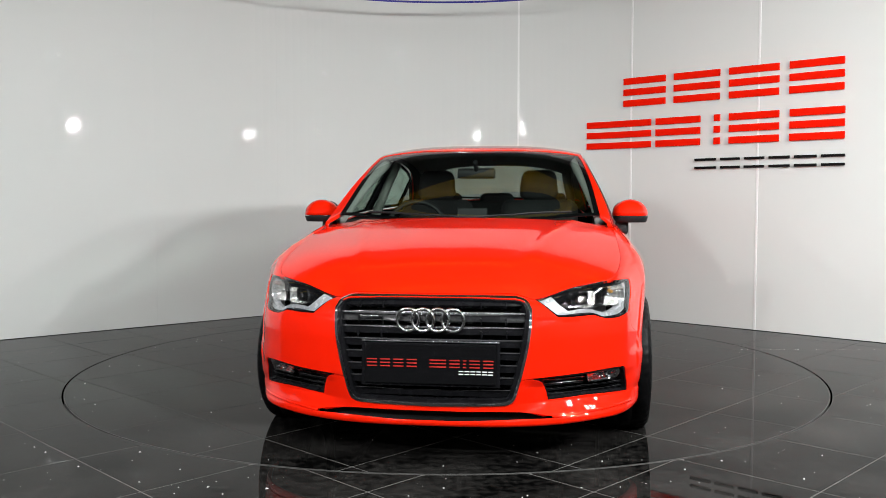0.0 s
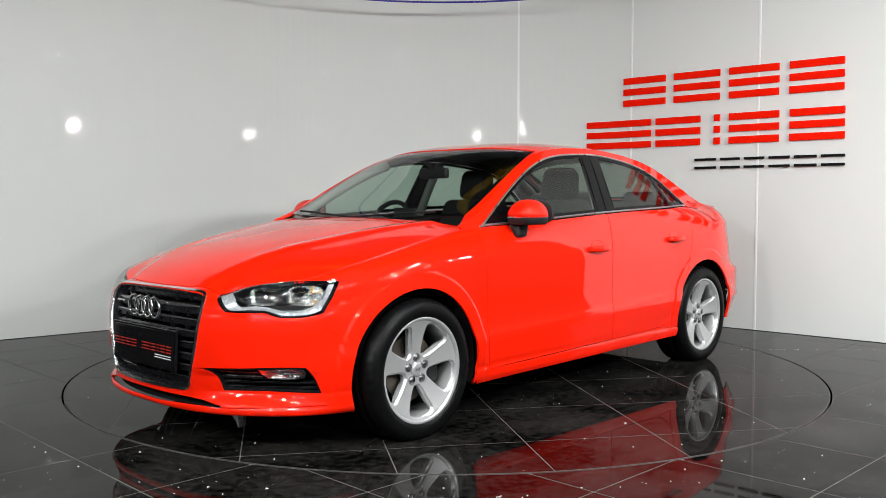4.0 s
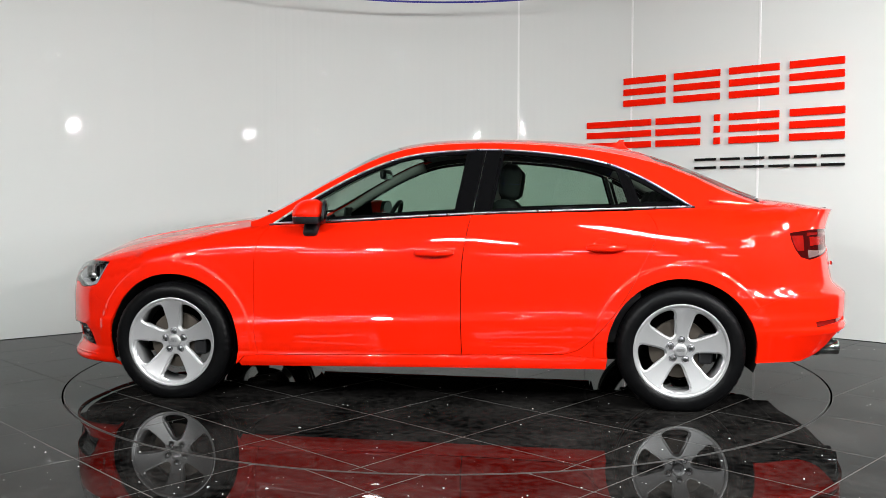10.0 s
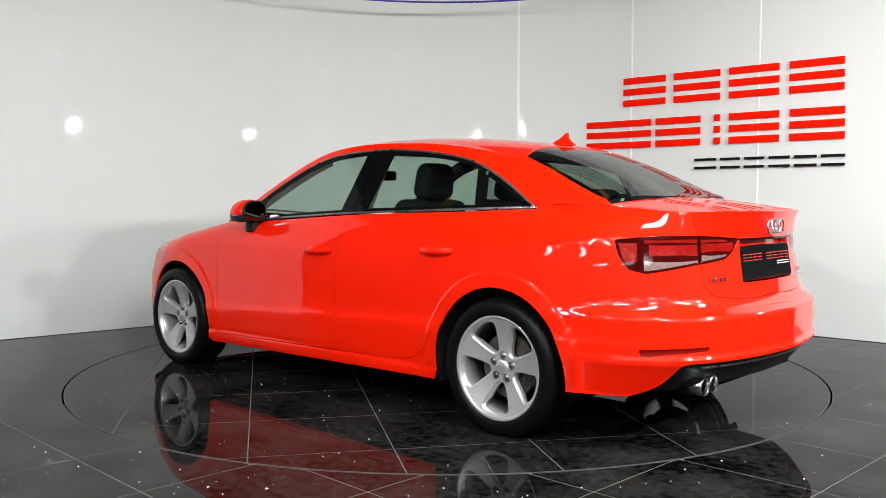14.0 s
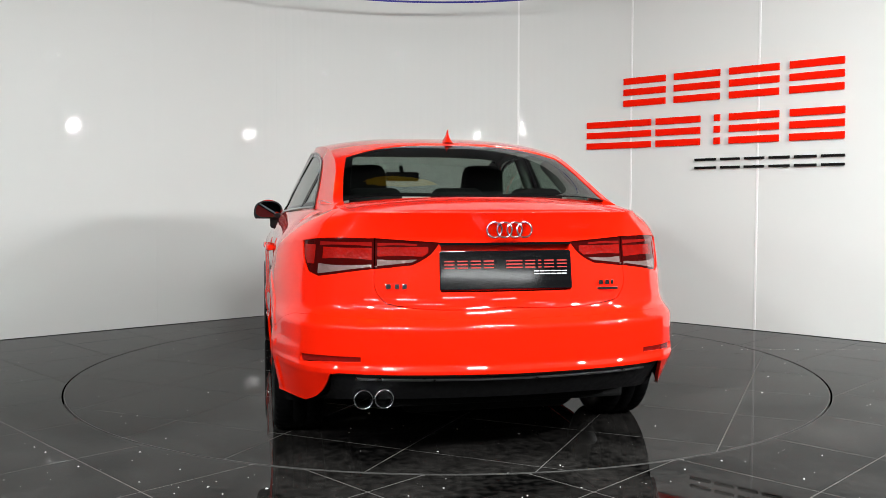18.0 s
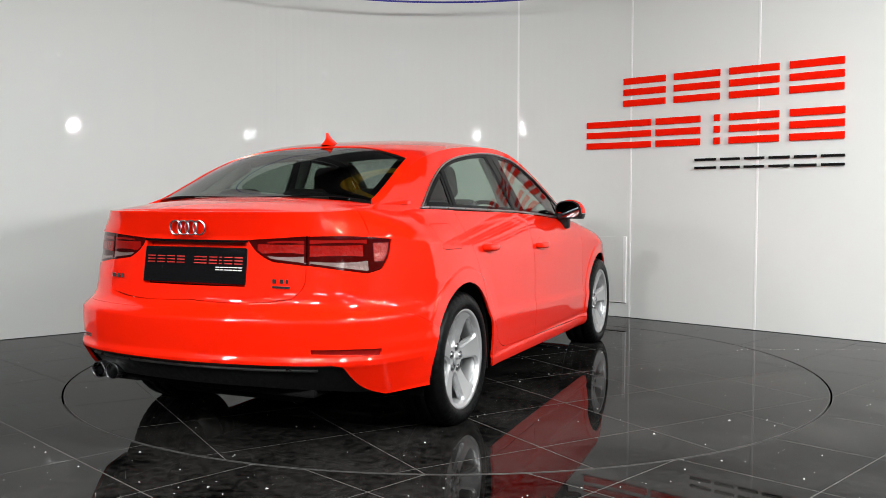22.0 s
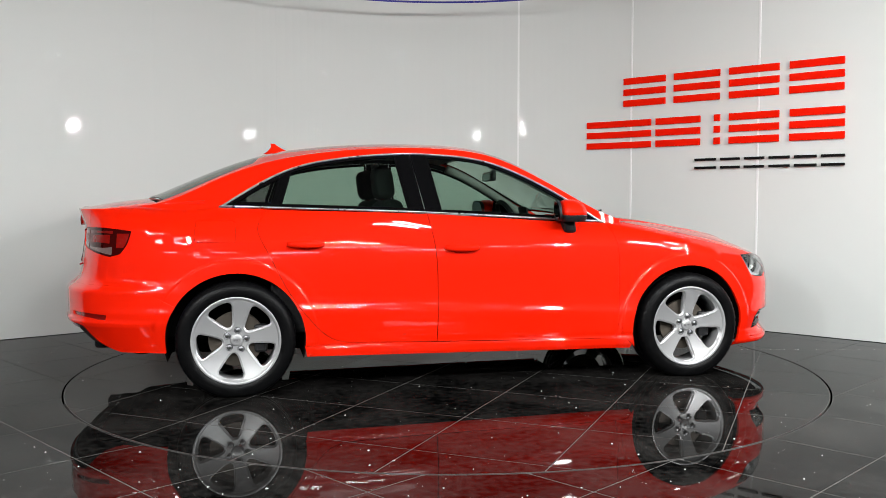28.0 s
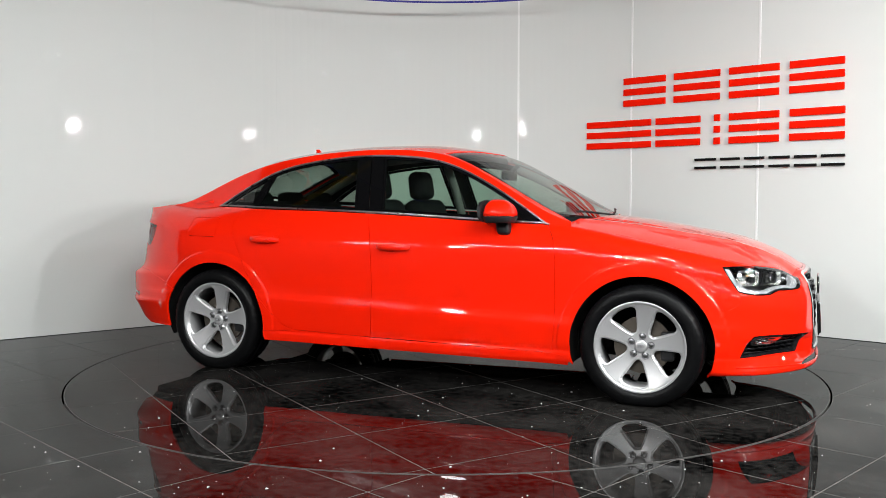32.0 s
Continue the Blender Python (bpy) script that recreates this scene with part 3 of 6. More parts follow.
def inset(u, z):
    wn, wt = W_NOSE(u), W_TAIL(u)
    x = base_x(u)
    rise = 0.055 * np.clip((0.9 - x) / 1.7, 0, 1) * np.clip((z - 0.265) / 0.07, 0, 1) * np.clip((0.75 - z) / 0.28, 0, 1)
    v = side_in(z - rise) * (1 - wn - wt) + nose_in(z) * wn + tail_in(z) * wt
    for hub in (HUB_F, HUB_R):
        d = np.hypot(x - hub, z - HUB_Z)
        k = np.clip((0.4395 - d) / 0.0145, 0, 1)
        v = v - 0.0062 * k * k * (3 - 2 * k) * np.clip((z - 0.2) / 0.1, 0, 1) - 0.005 * np.clip((0.50 - d) / 0.12, 0, 1)
    # scoop round the fog lamp, between a sharp brow and the lower ledge
    scoop = np.clip((u - 0.34) / 0.13, 0, 1) * np.clip((0.97 - u) / 0.3, 0, 1) * np.clip((0.362 - z) / 0.035, 0, 1) * np.clip((z - 0.212) / 0.045, 0, 1)
    return v + 0.030 * scoop


def skin(u, z, deep=0.0):
    """The body's skin at u metres round the plan and the height z."""
    u, z = np.asarray(u, float), np.asarray(z, float)
    zk, zt, ri, q = shoulder_z(u), top_z(u), edge_in(u), roundness(u)
    w = np.clip((z - zk) / (zt - zk), 0, 1)
    k0 = inset(u, zk)
    a = w * math.pi / 2
    ins = np.where(z <= zk, inset(u, z), k0 + (ri - k0) * (q * (1 - np.cos(a)) + (1 - q) * w)) + deep
    zz = np.where(z <= zk, z, zk + (zt - zk) * (q * np.sin(a) + (1 - q) * w))
    nx, ny = base_normal(u)
    return np.stack([base_x(u) - nx * ins, base_y(u) - ny * ins, zz], -1)


W_FINE = np.linspace(0, 1, 200)


def lift(loop, way):
    """Turns the true heights of an outline into steps along the skin's curve above the shoulder."""
    out = np.array(loop, float)
    for p in out:
        u = way(p[0])
        zk, zt, q = float(shoulder_z(u)), float(top_z(u)), float(roundness(u))
        if p[1] > zk:
            w = np.interp((p[1] - zk) / (zt - zk), q * np.sin(W_FINE * math.pi / 2) + (1 - q) * W_FINE, W_FINE)
            p[1] = zk + (zt - zk) * w
    return out


def by_x(x):
    return float(u_of_x(x))


def by_nose(u):
    return abs(u)


def by_tail(u):
    return LEN - abs(u)


# upper part: belt, roof rail and middle line
belt_y = table(spline, "1.0 .752, .83 .774, .3 .796, -.233 .803, -.8 .776, -1.1 .742, -1.363 .693, -1.7 .640, -1.85 .615")
belt_z = table(spline, "1.0 .915, .83 .921, .3 .948, -.233 .976, -.8 .995, -1.363 1.012, -1.7 1.018, -1.85 1.02")
rail_z = table(spline, "1.02 .925, .95 .940, .8 1.000, .62 1.102, .47 1.186, .32 1.262, .157 1.320, 0 1.345, -.3 1.356, -.6 1.344, -.9 1.310, -1.18 1.246, -1.36 1.178, -1.55 1.088, -1.7 1.035, -1.8 1.025")
mid_z = table(spline, "1.08 .925, 1.03 .945, .85 1.042, .659 1.150, .47 1.256, .327 1.330, .2 1.366, .062 1.389, -.205 1.402, -.472 1.400, -.875 1.370, -1.1 1.334, -1.35 1.256, -1.5 1.195, -1.658 1.125, -1.79 1.073, -1.9 1.05")


def glass_y(x, z):
    h = z - belt_z(x)
    return belt_y(x) - (0.44 + 0.13 * np.clip((-0.3 - x) / 0.9, 0, 1)) * h - 0.18 * h * h


def rail_y(x):
    return glass_y(x, rail_z(x))


def top(x, y):
    """Screen, roof and rear window in one sweep."""
    a = np.clip(np.abs(y) / rail_y(x), 0, 1)
    return rail_z(x) + (mid_z(x) - rail_z(x)) * (1 - a**3.0)


# ways to lay a flat outline on the car
def on_side(p, sgn=1, deep=0.0):
    q = skin(u_of_x(p[:, 0]), p[:, 1], deep)
    return q * (1, sgn, 1)


u_side = np.linspace(chord[3], chord[17], 400)
x_side = base_x(u_side)


def u_of_x(x):
    return np.interp(-np.asarray(x), -x_side, u_side)


def on_nose(p, deep=0.0):
    return skin(np.abs(p[:, 0]), p[:, 1], deep) * np.stack([np.ones(len(p)), np.where(p[:, 0] < 0, -1, 1), np.ones(len(p))], 1)


def on_tail(p, deep=0.0):
    return skin(LEN - np.abs(p[:, 0]), p[:, 1], deep) * np.stack([np.ones(len(p)), np.where(p[:, 0] < 0, -1, 1), np.ones(len(p))], 1)


u_nose_grid = np.linspace(0, chord[8], 300)
y_nose_grid = base_y(u_nose_grid)
u_tail_grid = np.linspace(0, LEN - chord[13], 300)
y_tail_grid = base_y(LEN - u_tail_grid)


def u_of_y(y, tail=False):
    """Metres along the plan from its middle to the given y."""
    g, v = (u_tail_grid, y_tail_grid) if tail else (u_nose_grid, y_nose_grid)
    k = int(np.argmax(v))
    return math.copysign(float(np.interp(abs(y), v[:k + 1], g[:k + 1])), y)


def on_glass(p, sgn=1, deep=0.0):
    return np.stack([p[:, 0], sgn * (glass_y(p[:, 0], p[:, 1]) - deep), p[:, 1]], 1)


def on_top(p, deep=0.0):
    return np.stack([p[:, 0], p[:, 1], top(p[:, 0], p[:, 1]) - deep], 1)


def on_bonnet(p, deep=0.0):
    return np.stack([p[:, 0], p[:, 1], bonnet(p[:, 0], p[:, 1]) - deep], 1)


def on_boot(p, deep=0.0):
    return np.stack([p[:, 0], p[:, 1], boot(p[:, 0], p[:, 1]) - deep], 1)


# outlines
def stroke(pts, step=0.02):
    """A smooth line through points, sampled evenly; two points give a straight one."""
    pts = np.asarray(pts, float)
    d = np.r_[0, np.cumsum(np.hypot(*np.diff(pts, axis=0).T))]
    n = max(1, int(round(d[-1] / step)))
    t = np.linspace(0, d[-1], n + 1)
    if len(pts) == 2:
        return np.stack([np.interp(t, d, pts[:, 0]), np.interp(t, d, pts[:, 1])], 1)
    return np.stack([spline(d, pts[:, 0])(t), spline(d, pts[:, 1])(t)], 1)


def outline(*strokes, step=0.02):
    """A closed outline of strokes, each beginning where the last one ended."""
    out = []
    for s in strokes:
        out += list(s if isinstance(s, np.ndarray) else stroke(s, step))[:-1]
    return np.array(out)


def shrink(loop, gap):
    """The outline moved inwards by a gap."""
    p, n = np.roll(loop, 1, 0), np.roll(loop, -1, 0)
    area = np.sum(loop[:, 0] * n[:, 1] - loop[:, 1] * n[:, 0])
    t = (n - p) / np.maximum(np.linalg.norm(n - p, axis=1), 1e-9)[:, None]
    nrm = np.stack([-t[:, 1], t[:, 0]], 1) * (1 if area > 0 else -1)
    return loop + nrm * gap


def flip(loop):
    return loop * (1, -1)


def inside(points, loops):
    res = np.zeros(len(points), bool)
    for loop in loops:
        a, b = loop, np.roll(loop, -1, 0)
        for (x0, y0), (x1, y1) in zip(a, b):
            if y0 == y1:
                continue
            c = ((y0 > points[:, 1]) != (y1 > points[:, 1])) & (points[:, 0] < (x1 - x0) * (points[:, 1] - y0) / (y1 - y0) + x0)
            res ^= c
    return res


def sheet(name, loops, lay, parent, mats, step=(0.03, 0.03), depth=0.012, label="", gap=0.0, centre=None, rings=(), levels=()):
    """A curved sheet of some thickness: the outline (and holes) laid on a surface of the car."""
    loops = [np.asarray(l, float) for l in loops]
    if gap:
        loops = [shrink(loops[0], gap)] + [shrink(l, -gap) for l in loops[1:]]
    pts, edges = [], []
    for l in loops:
        k = len(pts)
        pts += list(l)
        edges += [(k + i, k + (i + 1) % len(l)) for i in range(len(l))]
    lo, hi = loops[0].min(0), loops[0].max(0)
    gx, gy = np.meshgrid(np.arange(lo[0] + step[0] / 2, hi[0], step[0]), np.arange(lo[1] + step[1] / 2, hi[1], step[1]))
    g = np.stack([gx.ravel(), gy.ravel()], 1)
    extra = [(hub + r * math.cos(t), HUB_Z + r * math.sin(t)) for hub in rings for r in (0.410, 0.4235, 0.427, 0.4325, 0.438, 0.4415, 0.455) for t in np.linspace(-0.5, math.pi + 0.5, 110)]
    for line in levels:
        extra += [tuple(q) for q in line]
    if extra:
        extra = np.array(extra)
        near = np.zeros(len(g), bool)
        for q in extra:
            near |= np.hypot(g[:, 0] - q[0], g[:, 1] - q[1]) < 0.0075
        g = np.concatenate([g[~near], extra])
    if len(g):
        g = g[inside(g, loops)]
    if len(g):
        bound = np.array(pts)
        keep = np.ones(len(g), bool)
        for q in bound:
            keep &= np.hypot((g[:, 0] - q[0]) / step[0], (g[:, 1] - q[1]) / step[1]) > (0.28 if len(extra) else 0.5)
        g = g[keep]
    allp = [Vector((float(p[0]), float(p[1]))) for p in [*pts, *g]]
    v2, _, tris, _, _, _ = delaunay_2d_cdt(allp, edges, [], 0, 1e-6)
    v2 = np.array([(v.x, v.y) for v in v2])
    tris = np.array([t for t in tris if len(t) == 3])
    tris = tris[inside(v2[tris].mean(1), loops)]
    used = np.unique(tris)
    remap = -np.ones(len(v2), int)
    remap[used] = np.arange(len(used))
    v2, tris = v2[used], remap[tris]
    P = lay(v2)
    e = 2e-4
    du = lay(v2 + (e, 0)) - lay(v2 - (e, 0))
    dv = lay(v2 + (0, e)) - lay(v2 - (0, e))
    N = np.cross(du, dv)
    N /= np.maximum(np.linalg.norm(N, axis=1), 1e-12)[:, None]
    c = np.stack([np.clip(P[:, 0], -1.2, 1.2), 0 * P[:, 0], 0 * P[:, 0] + 0.6], 1) if centre is None else np.asarray(centre, float)
    if np.sum(np.einsum("ij,ij->i", N, P - c)) < 0:
        N = -N
    tn = np.cross(P[tris[:, 1]] - P[tris[:, 0]], P[tris[:, 2]] - P[tris[:, 0]])
    wrong = np.einsum("ij,ij->i", tn, N[tris[:, 0]]) < 0
    tris[wrong] = tris[wrong][:, ::-1]
    n = len(P)
    faces = [tuple(map(int, t)) for t in tris]
    count = len(faces)
    verts, normals = P, N
    if depth:
        verts = np.concatenate([P, P - N * depth, P, P - N * depth])
        seen = {}
        for a, b, c3 in tris:
            for i, j in ((a, b), (b, c3), (c3, a)):
                seen[(int(i), int(j))] = 1
        rim = [(i, j) for i, j in seen if (j, i) not in seen]
        faces += [(int(t[2]) + n, int(t[1]) + n, int(t[0]) + n) for t in tris]
        faces += [(j + 2 * n, i + 2 * n, i + 3 * n, j + 3 * n) for i, j in rim]
        rn = np.zeros((n, 3))
        for i, j in rim:
            d = np.cross(P[j] - P[i], N[i])
            rn[i] += d
            rn[j] += d
        rn /= np.maximum(np.linalg.norm(rn, axis=1), 1e-12)[:, None]
        edge_n = N * 0.3 + rn * 0.7
        normals = np.concatenate([N, -N, edge_n, rn])
    me = bpy.data.meshes.new(name)
    me.from_pydata(verts.tolist(), [], faces)
    mats = mats if isinstance(mats, (list, tuple)) else [mats]
    for p in me.polygons:
        p.use_smooth = True
        if len(mats) > 1 and count <= p.index < 2 * count:
            p.material_index = 1
    me.normals_split_custom_set_from_vertices([Vector(v) if v.any() else Vector((0, 0, 1)) for v in normals])
    return link_mesh(name, me, list(mats), parent, label)


car = root("car", "bright red four-door saloon with silver five-spoke wheels on a turntable", "car")
OUT = [PAINT, INNER]

# ---- lines shared by the panels, on the left side, in x and z
def arch(hub, a0, a1, r=0.366, n=40):
    a = np.radians(np.linspace(a0, a1, n))
    return np.stack([hub + r * np.cos(a), HUB_Z - 0.004 + r * 1.0 * np.sin(a)], 1)


def edge_line(x0, x1, dz=0.0, n=40):
    """The top edge of the skin between two x."""
    x = np.linspace(x0, x1, n)
    u = u_of_x(x)
    return np.stack([x, top_z(u) + dz], 1)


DOOR_FRONT = [(0.838, 0.919), (0.872, 0.87), (0.893, 0.807), (0.903, 0.634), (0.899, 0.343), (0.885, 0.245)]
DOOR_MID = [(-0.233, 0.976), (-0.199, 0.80), (-0.185, 0.571), (-0.191, 0.262)]
DOOR_REAR = [(-1.112, 1.003), (-1.150, 0.955), (-1.167, 0.904), (-1.130, 0.80), (-1.029, 0.596), (-0.854, 0.361), (-0.78, 0.300), (-0.70, 0.276)]
SILL_TOP = [(-0.70, 0.276), (-0.45, 0.268), (-0.191, 0.262)]
SILL_TOP2 = [(-0.191, 0.262), (0.885, 0.245)]


def bx_(u):
    return float(base_x(u))


def rev(p):
    return list(p)[::-1]


# rows of mesh points along the lower crease of the doors, which rises to the rear
CREASE = [[(x, z + 0.055 * min(1.0, max(0.0, (0.9 - x) / 1.7)) * min(1.0, (z - 0.265) / 0.07)) for x in np.arange(-1.02, 0.88, 0.022)] for z in (0.30, 0.32, 0.34, 0.362, 0.378, 0.388, 0.397, 0.404, 0.411, 0.418, 0.425, 0.432, 0.440, 0.450, 0.465)]
for s in (1, -1):
    lay = lambda p, s=s: on_side(p, s)
    # front wing
    a = arch(HUB_F, 180 + 18, 30)
    tip = [(bx_(0.80), float(top_z(0.80))), (bx_(0.93), 0.723), (bx_(1.010), 0.719)]
    wing = outline(tip, [tip[-1], (bx_(0.968), 0.647), (bx_(0.93), 0.594)], [(bx_(0.93), 0.594), (bx_(0.925), 0.54), (1.79, 0.510), tuple(a[-1])], a[::-1], [tuple(a[0]), (0.955, 0.236)], [(0.955, 0.236), (0.885, 0.245)], rev(DOOR_FRONT), [(0.838, 0.919), (0.838, float(top_z(u_of_x(0.838))))], edge_line(0.838, bx_(0.80)))
    sheet("front_wing", [lift(wing, by_x)], lay, car, OUT, (0.014, 0.014), gap=0.0005, rings=(HUB_F,))
    # doors
    fd = outline(DOOR_FRONT, rev(SILL_TOP2), rev(DOOR_MID), edge_line(-0.233, 0.838))
    sheet("front_door", [lift(fd, by_x)], lay, car, OUT, (0.03, 0.010), gap=0.0024, levels=CREASE)
    rd = outline(DOOR_MID, rev(SILL_TOP), rev(DOOR_REAR), edge_line(-1.112, -0.233))
    sheet("rear_door", [lift(rd, by_x)], lay, car, OUT, (0.022, 0.010), gap=0.0024, rings=(HUB_R,), levels=CREASE)
    # sill
    sill = outline([(0.955, 0.236), (0.985, 0.205)], [(0.985, 0.205), (0.975, 0.182)], [(0.975, 0.182), (-0.915, 0.205)], [(-0.915, 0.205), (-0.925, 0.262)], [(-0.925, 0.262), (-0.78, 0.268), (-0.70, 0.276)], SILL_TOP, SILL_TOP2, [(0.885, 0.245), (0.955, 0.236)])
    sheet("sill", [lift(sill, by_x)], lay, car, OUT, (0.05, 0.012), gap=0.0015, levels=[[(x, z) for x in np.arange(-0.90, 0.97, 0.03)] for z in (0.192, 0.200, 0.208, 0.216, 0.226, 0.236, 0.245, 0.254, 0.263)])
    # rear quarter
    quarter = outline(DOOR_REAR, [(-0.70, 0.276), (-0.78, 0.268), (-0.925, 0.262)], [(-0.925, 0.262), tuple(arch(HUB_R, -6, -5)[0])], arch(HUB_R, -6, 148), [tuple(arch(HUB_R, 148, 150)[0]), (-1.70, 0.545), (-1.86, 0.598)], [(-1.86, 0.598), (-1.985, 0.605)], [(-1.985, 0.605), (-1.972, 0.752)], [(-1.972, 0.752), (-1.905, 0.768)], [(-1.905, 0.768), (-1.865, 0.82), (-1.842, 0.890)], [(-1.842, 0.890), (-1.95, 0.902)], [(-1.95, 0.902), (-1.95, float(top_z(u_of_x(-1.95))))], edge_line(-1.95, -1.112))
    flap = outline([(-1.492, 0.945), (-1.300, 0.945)], [(-1.300, 0.945), (-1.282, 0.935), (-1.280, 0.90)], [(-1.280, 0.90), (-1.280, 0.842)], [(-1.280, 0.842), (-1.286, 0.828), (-1.31, 0.827)], [(-1.31, 0.827), (-1.47, 0.829)], [(-1.47, 0.829), (-1.494, 0.836), (-1.498, 0.86)], [(-1.498, 0.86), (-1.492, 0.945)])
    sheet("rear_quarter_panel", [lift(quarter, by_x)] + ([lift(flap, by_x)] if s < 0 else []), lay, car, OUT, (0.014, 0.014), gap=0.0006, rings=(HUB_R,))
    if s < 0:
        sheet("fuel_flap", [lift(flap, by_x)], lay, car, OUT, gap=0.0022, label="rounded square fuel filler flap")
    # wheel arch liners
    for hub in (HUB_F, HUB_R):
        bm = bmesh.new()
        ang = np.radians(np.linspace(-17, 197, 34))
        rows = []
        for t in ang:
            r = 0.372
            xo, zo = hub + r * math.cos(t), HUB_Z + r * math.sin(t)
            yo = min(0.862, float(skin(u_of_x(xo), zo)[1]) - 0.018)
            rows.append([bm.verts.new((xo, s * yo, zo)), bm.verts.new((hub + r * math.cos(t), s * 0.52, HUB_Z + r * math.sin(t))), bm.verts.new((hub + 0.02 * math.cos(t), s * 0.52, HUB_Z + 0.02 * math.sin(t)))])
        for p, q in zip(rows, rows[1:]):
            bm.faces.new((p[0], p[1], q[1], q[0]))
            bm.faces.new((p[1], p[2], q[2], q[1]))
        part("arch_liner", bm, INNER, car, smooth=True)

# ---- bonnet, boot lid, roof, pillars
u_line = np.concatenate([np.linspace(0, float(u_of_x(1.80)), 50)[:-1], u_of_x(np.linspace(1.80, 0.86, 30))])
nx, ny = base_normal(u_line)
gutter = np.stack([base_x(u_line) - nx * edge_in(u_line), base_y(u_line) - ny * edge_in(u_line)], 1)
rear_edge = [tuple(gutter[-1]), (0.90, 0.71), (0.955, 0.55), (1.02, 0.3), (1.04, 0.0)]
left = np.concatenate([gutter[:-1], stroke(rear_edge)])
bonnet_loop = np.concatenate([left[:-1], flip(left)[::-1][:-1]])
sheet("bonnet", [bonnet_loop], on_bonnet, car, OUT, (0.035, 0.035), gap=0.0012, label="long red bonnet with two raised lines")

u_lid = LEN - np.linspace(0, u_of_y(0.60, True), 26)
nx, ny = base_normal(u_lid)
lid_edge = np.stack([base_x(u_lid) - nx * edge_in(u_lid), base_y(u_lid) - ny * edge_in(u_lid)], 1)
lid_half = lid_edge.tolist()[:-1] + stroke([tuple(lid_edge[-1]), (-1.9, 0.592), (-1.70, 0.605)]).tolist()[:-1] + stroke([(-1.70, 0.605), (-1.77, 0.3), (-1.80, 0.0)]).tolist()
lid_half = np.array(lid_half)
lid_loop = np.concatenate([lid_half[:-1], flip(lid_half)[::-1][:-1]])
sheet("boot_lid", [lid_loop], on_boot, car, OUT, (0.03, 0.035), gap=0.002)
for s in (1, -1):
    u_line = np.linspace(LEN - u_of_y(0.60, True), float(u_of_x(-1.45)), 30)
    nx, ny = base_normal(u_line)
    outer = np.stack([base_x(u_line) - nx * edge_in(u_line), base_y(u_line) - ny * edge_in(u_line)], 1)
    inner = stroke([(outer[-1][0], 0.60), (-1.70, 0.607), (-1.9, 0.594), tuple(outer[0])])
    loop = np.concatenate([outer, inner[:-1]]) * (1, s)
    sheet("rear_shoulder", [loop], on_boot, car, OUT, (0.03, 0.02))

SCREEN = np.concatenate([stroke([(1.035, 0.0), (1.012, 0.25), (0.955, 0.5), (0.868, 0.700)])[:-1], stroke([(0.868, 0.700), (0.50, 0.655), (0.157, 0.590)])[:-1], stroke([(0.157, 0.590), (0.235, 0.3), (0.262, 0.0)])])
REARWIN = np.concatenate([stroke([(-1.795, 0.0), (-1.76, 0.3), (-1.668, 0.592)])[:-1], stroke([(-1.668, 0.592), (-1.42, 0.565), (-1.179, 0.528)])[:-1], stroke([(-1.179, 0.528), (-1.125, 0.3), (-1.108, 0.0)])])
xs = np.linspace(0.955, -1.72, 80)
rail = np.stack([xs, rail_y(xs)], 1)
ws_side = stroke([(0.868, 0.700), (0.50, 0.655), (0.157, 0.590)])
ws_top = stroke([(0.157, 0.590), (0.235, 0.3), (0.262, 0.0)])
rw_top = stroke([(-1.108, 0.0), (-1.125, 0.3), (-1.179, 0.528)])
rw_side = stroke([(-1.179, 0.528), (-1.42, 0.565), (-1.668, 0.592)])
left = np.concatenate([ws_top[::-1][:-1], ws_side[::-1][:-1], [[0.868, 0.700]], rail, rw_side[::-1][:-1], rw_top[::-1]])
roof_loop = np.concatenate([left[:-1], flip(left)[::-1][:-1]])
sheet("roof", [roof_loop], on_top, car, [PAINT, TRIM_GREY], (0.035, 0.03), depth=0.02)


def full(half_loop):
    return np.concatenate([half_loop[:-1], flip(half_loop)[::-1][:-1]])


for name, loop, mat, band in (("windscreen", full(SCREEN), SCREEN_GLASS, 0.028), ("rear_window", full(REARWIN), REAR_GLASS, 0.035)):
    pane = sheet(name, [shrink(loop, 0.002)], lambda p: on_top(p, 0.004), car, [mat], (0.04, 0.04), depth=0.0)
    sheet("black_border", [shrink(loop, 0.0015), shrink(loop, band)], lambda p: on_top(p, 0.006), pane, [GLOSS_BLACK], (0.03, 0.03), depth=0.004)

# side windows
DLO = [(0.845, 0.9185), (0.625, 1.062), (0.472, 1.150), (0.32, 1.224), (0.139, 1.286), (-0.131, 1.319), (-0.297, 1.324), (-0.584, 1.308), (-0.766, 1.284), (-0.949, 1.242), (-1.134, 1.160), (-1.372, 1.014)]
xs2 = np.linspace(-1.372, 0.845, 60)
belt = np.stack([xs2, belt_z(xs2) + 0.005], 1)
belt[0], belt[-1] = DLO[-1], DLO[0]
dlo_loop = np.concatenate([stroke(DLO)[:-1], belt[:-1]])
xr = np.linspace(0.955, -1.72, 80)
rail2 = np.stack([xr, rail_z(xr)], 1)
xb1 = np.linspace(-1.72, -1.372, 14)
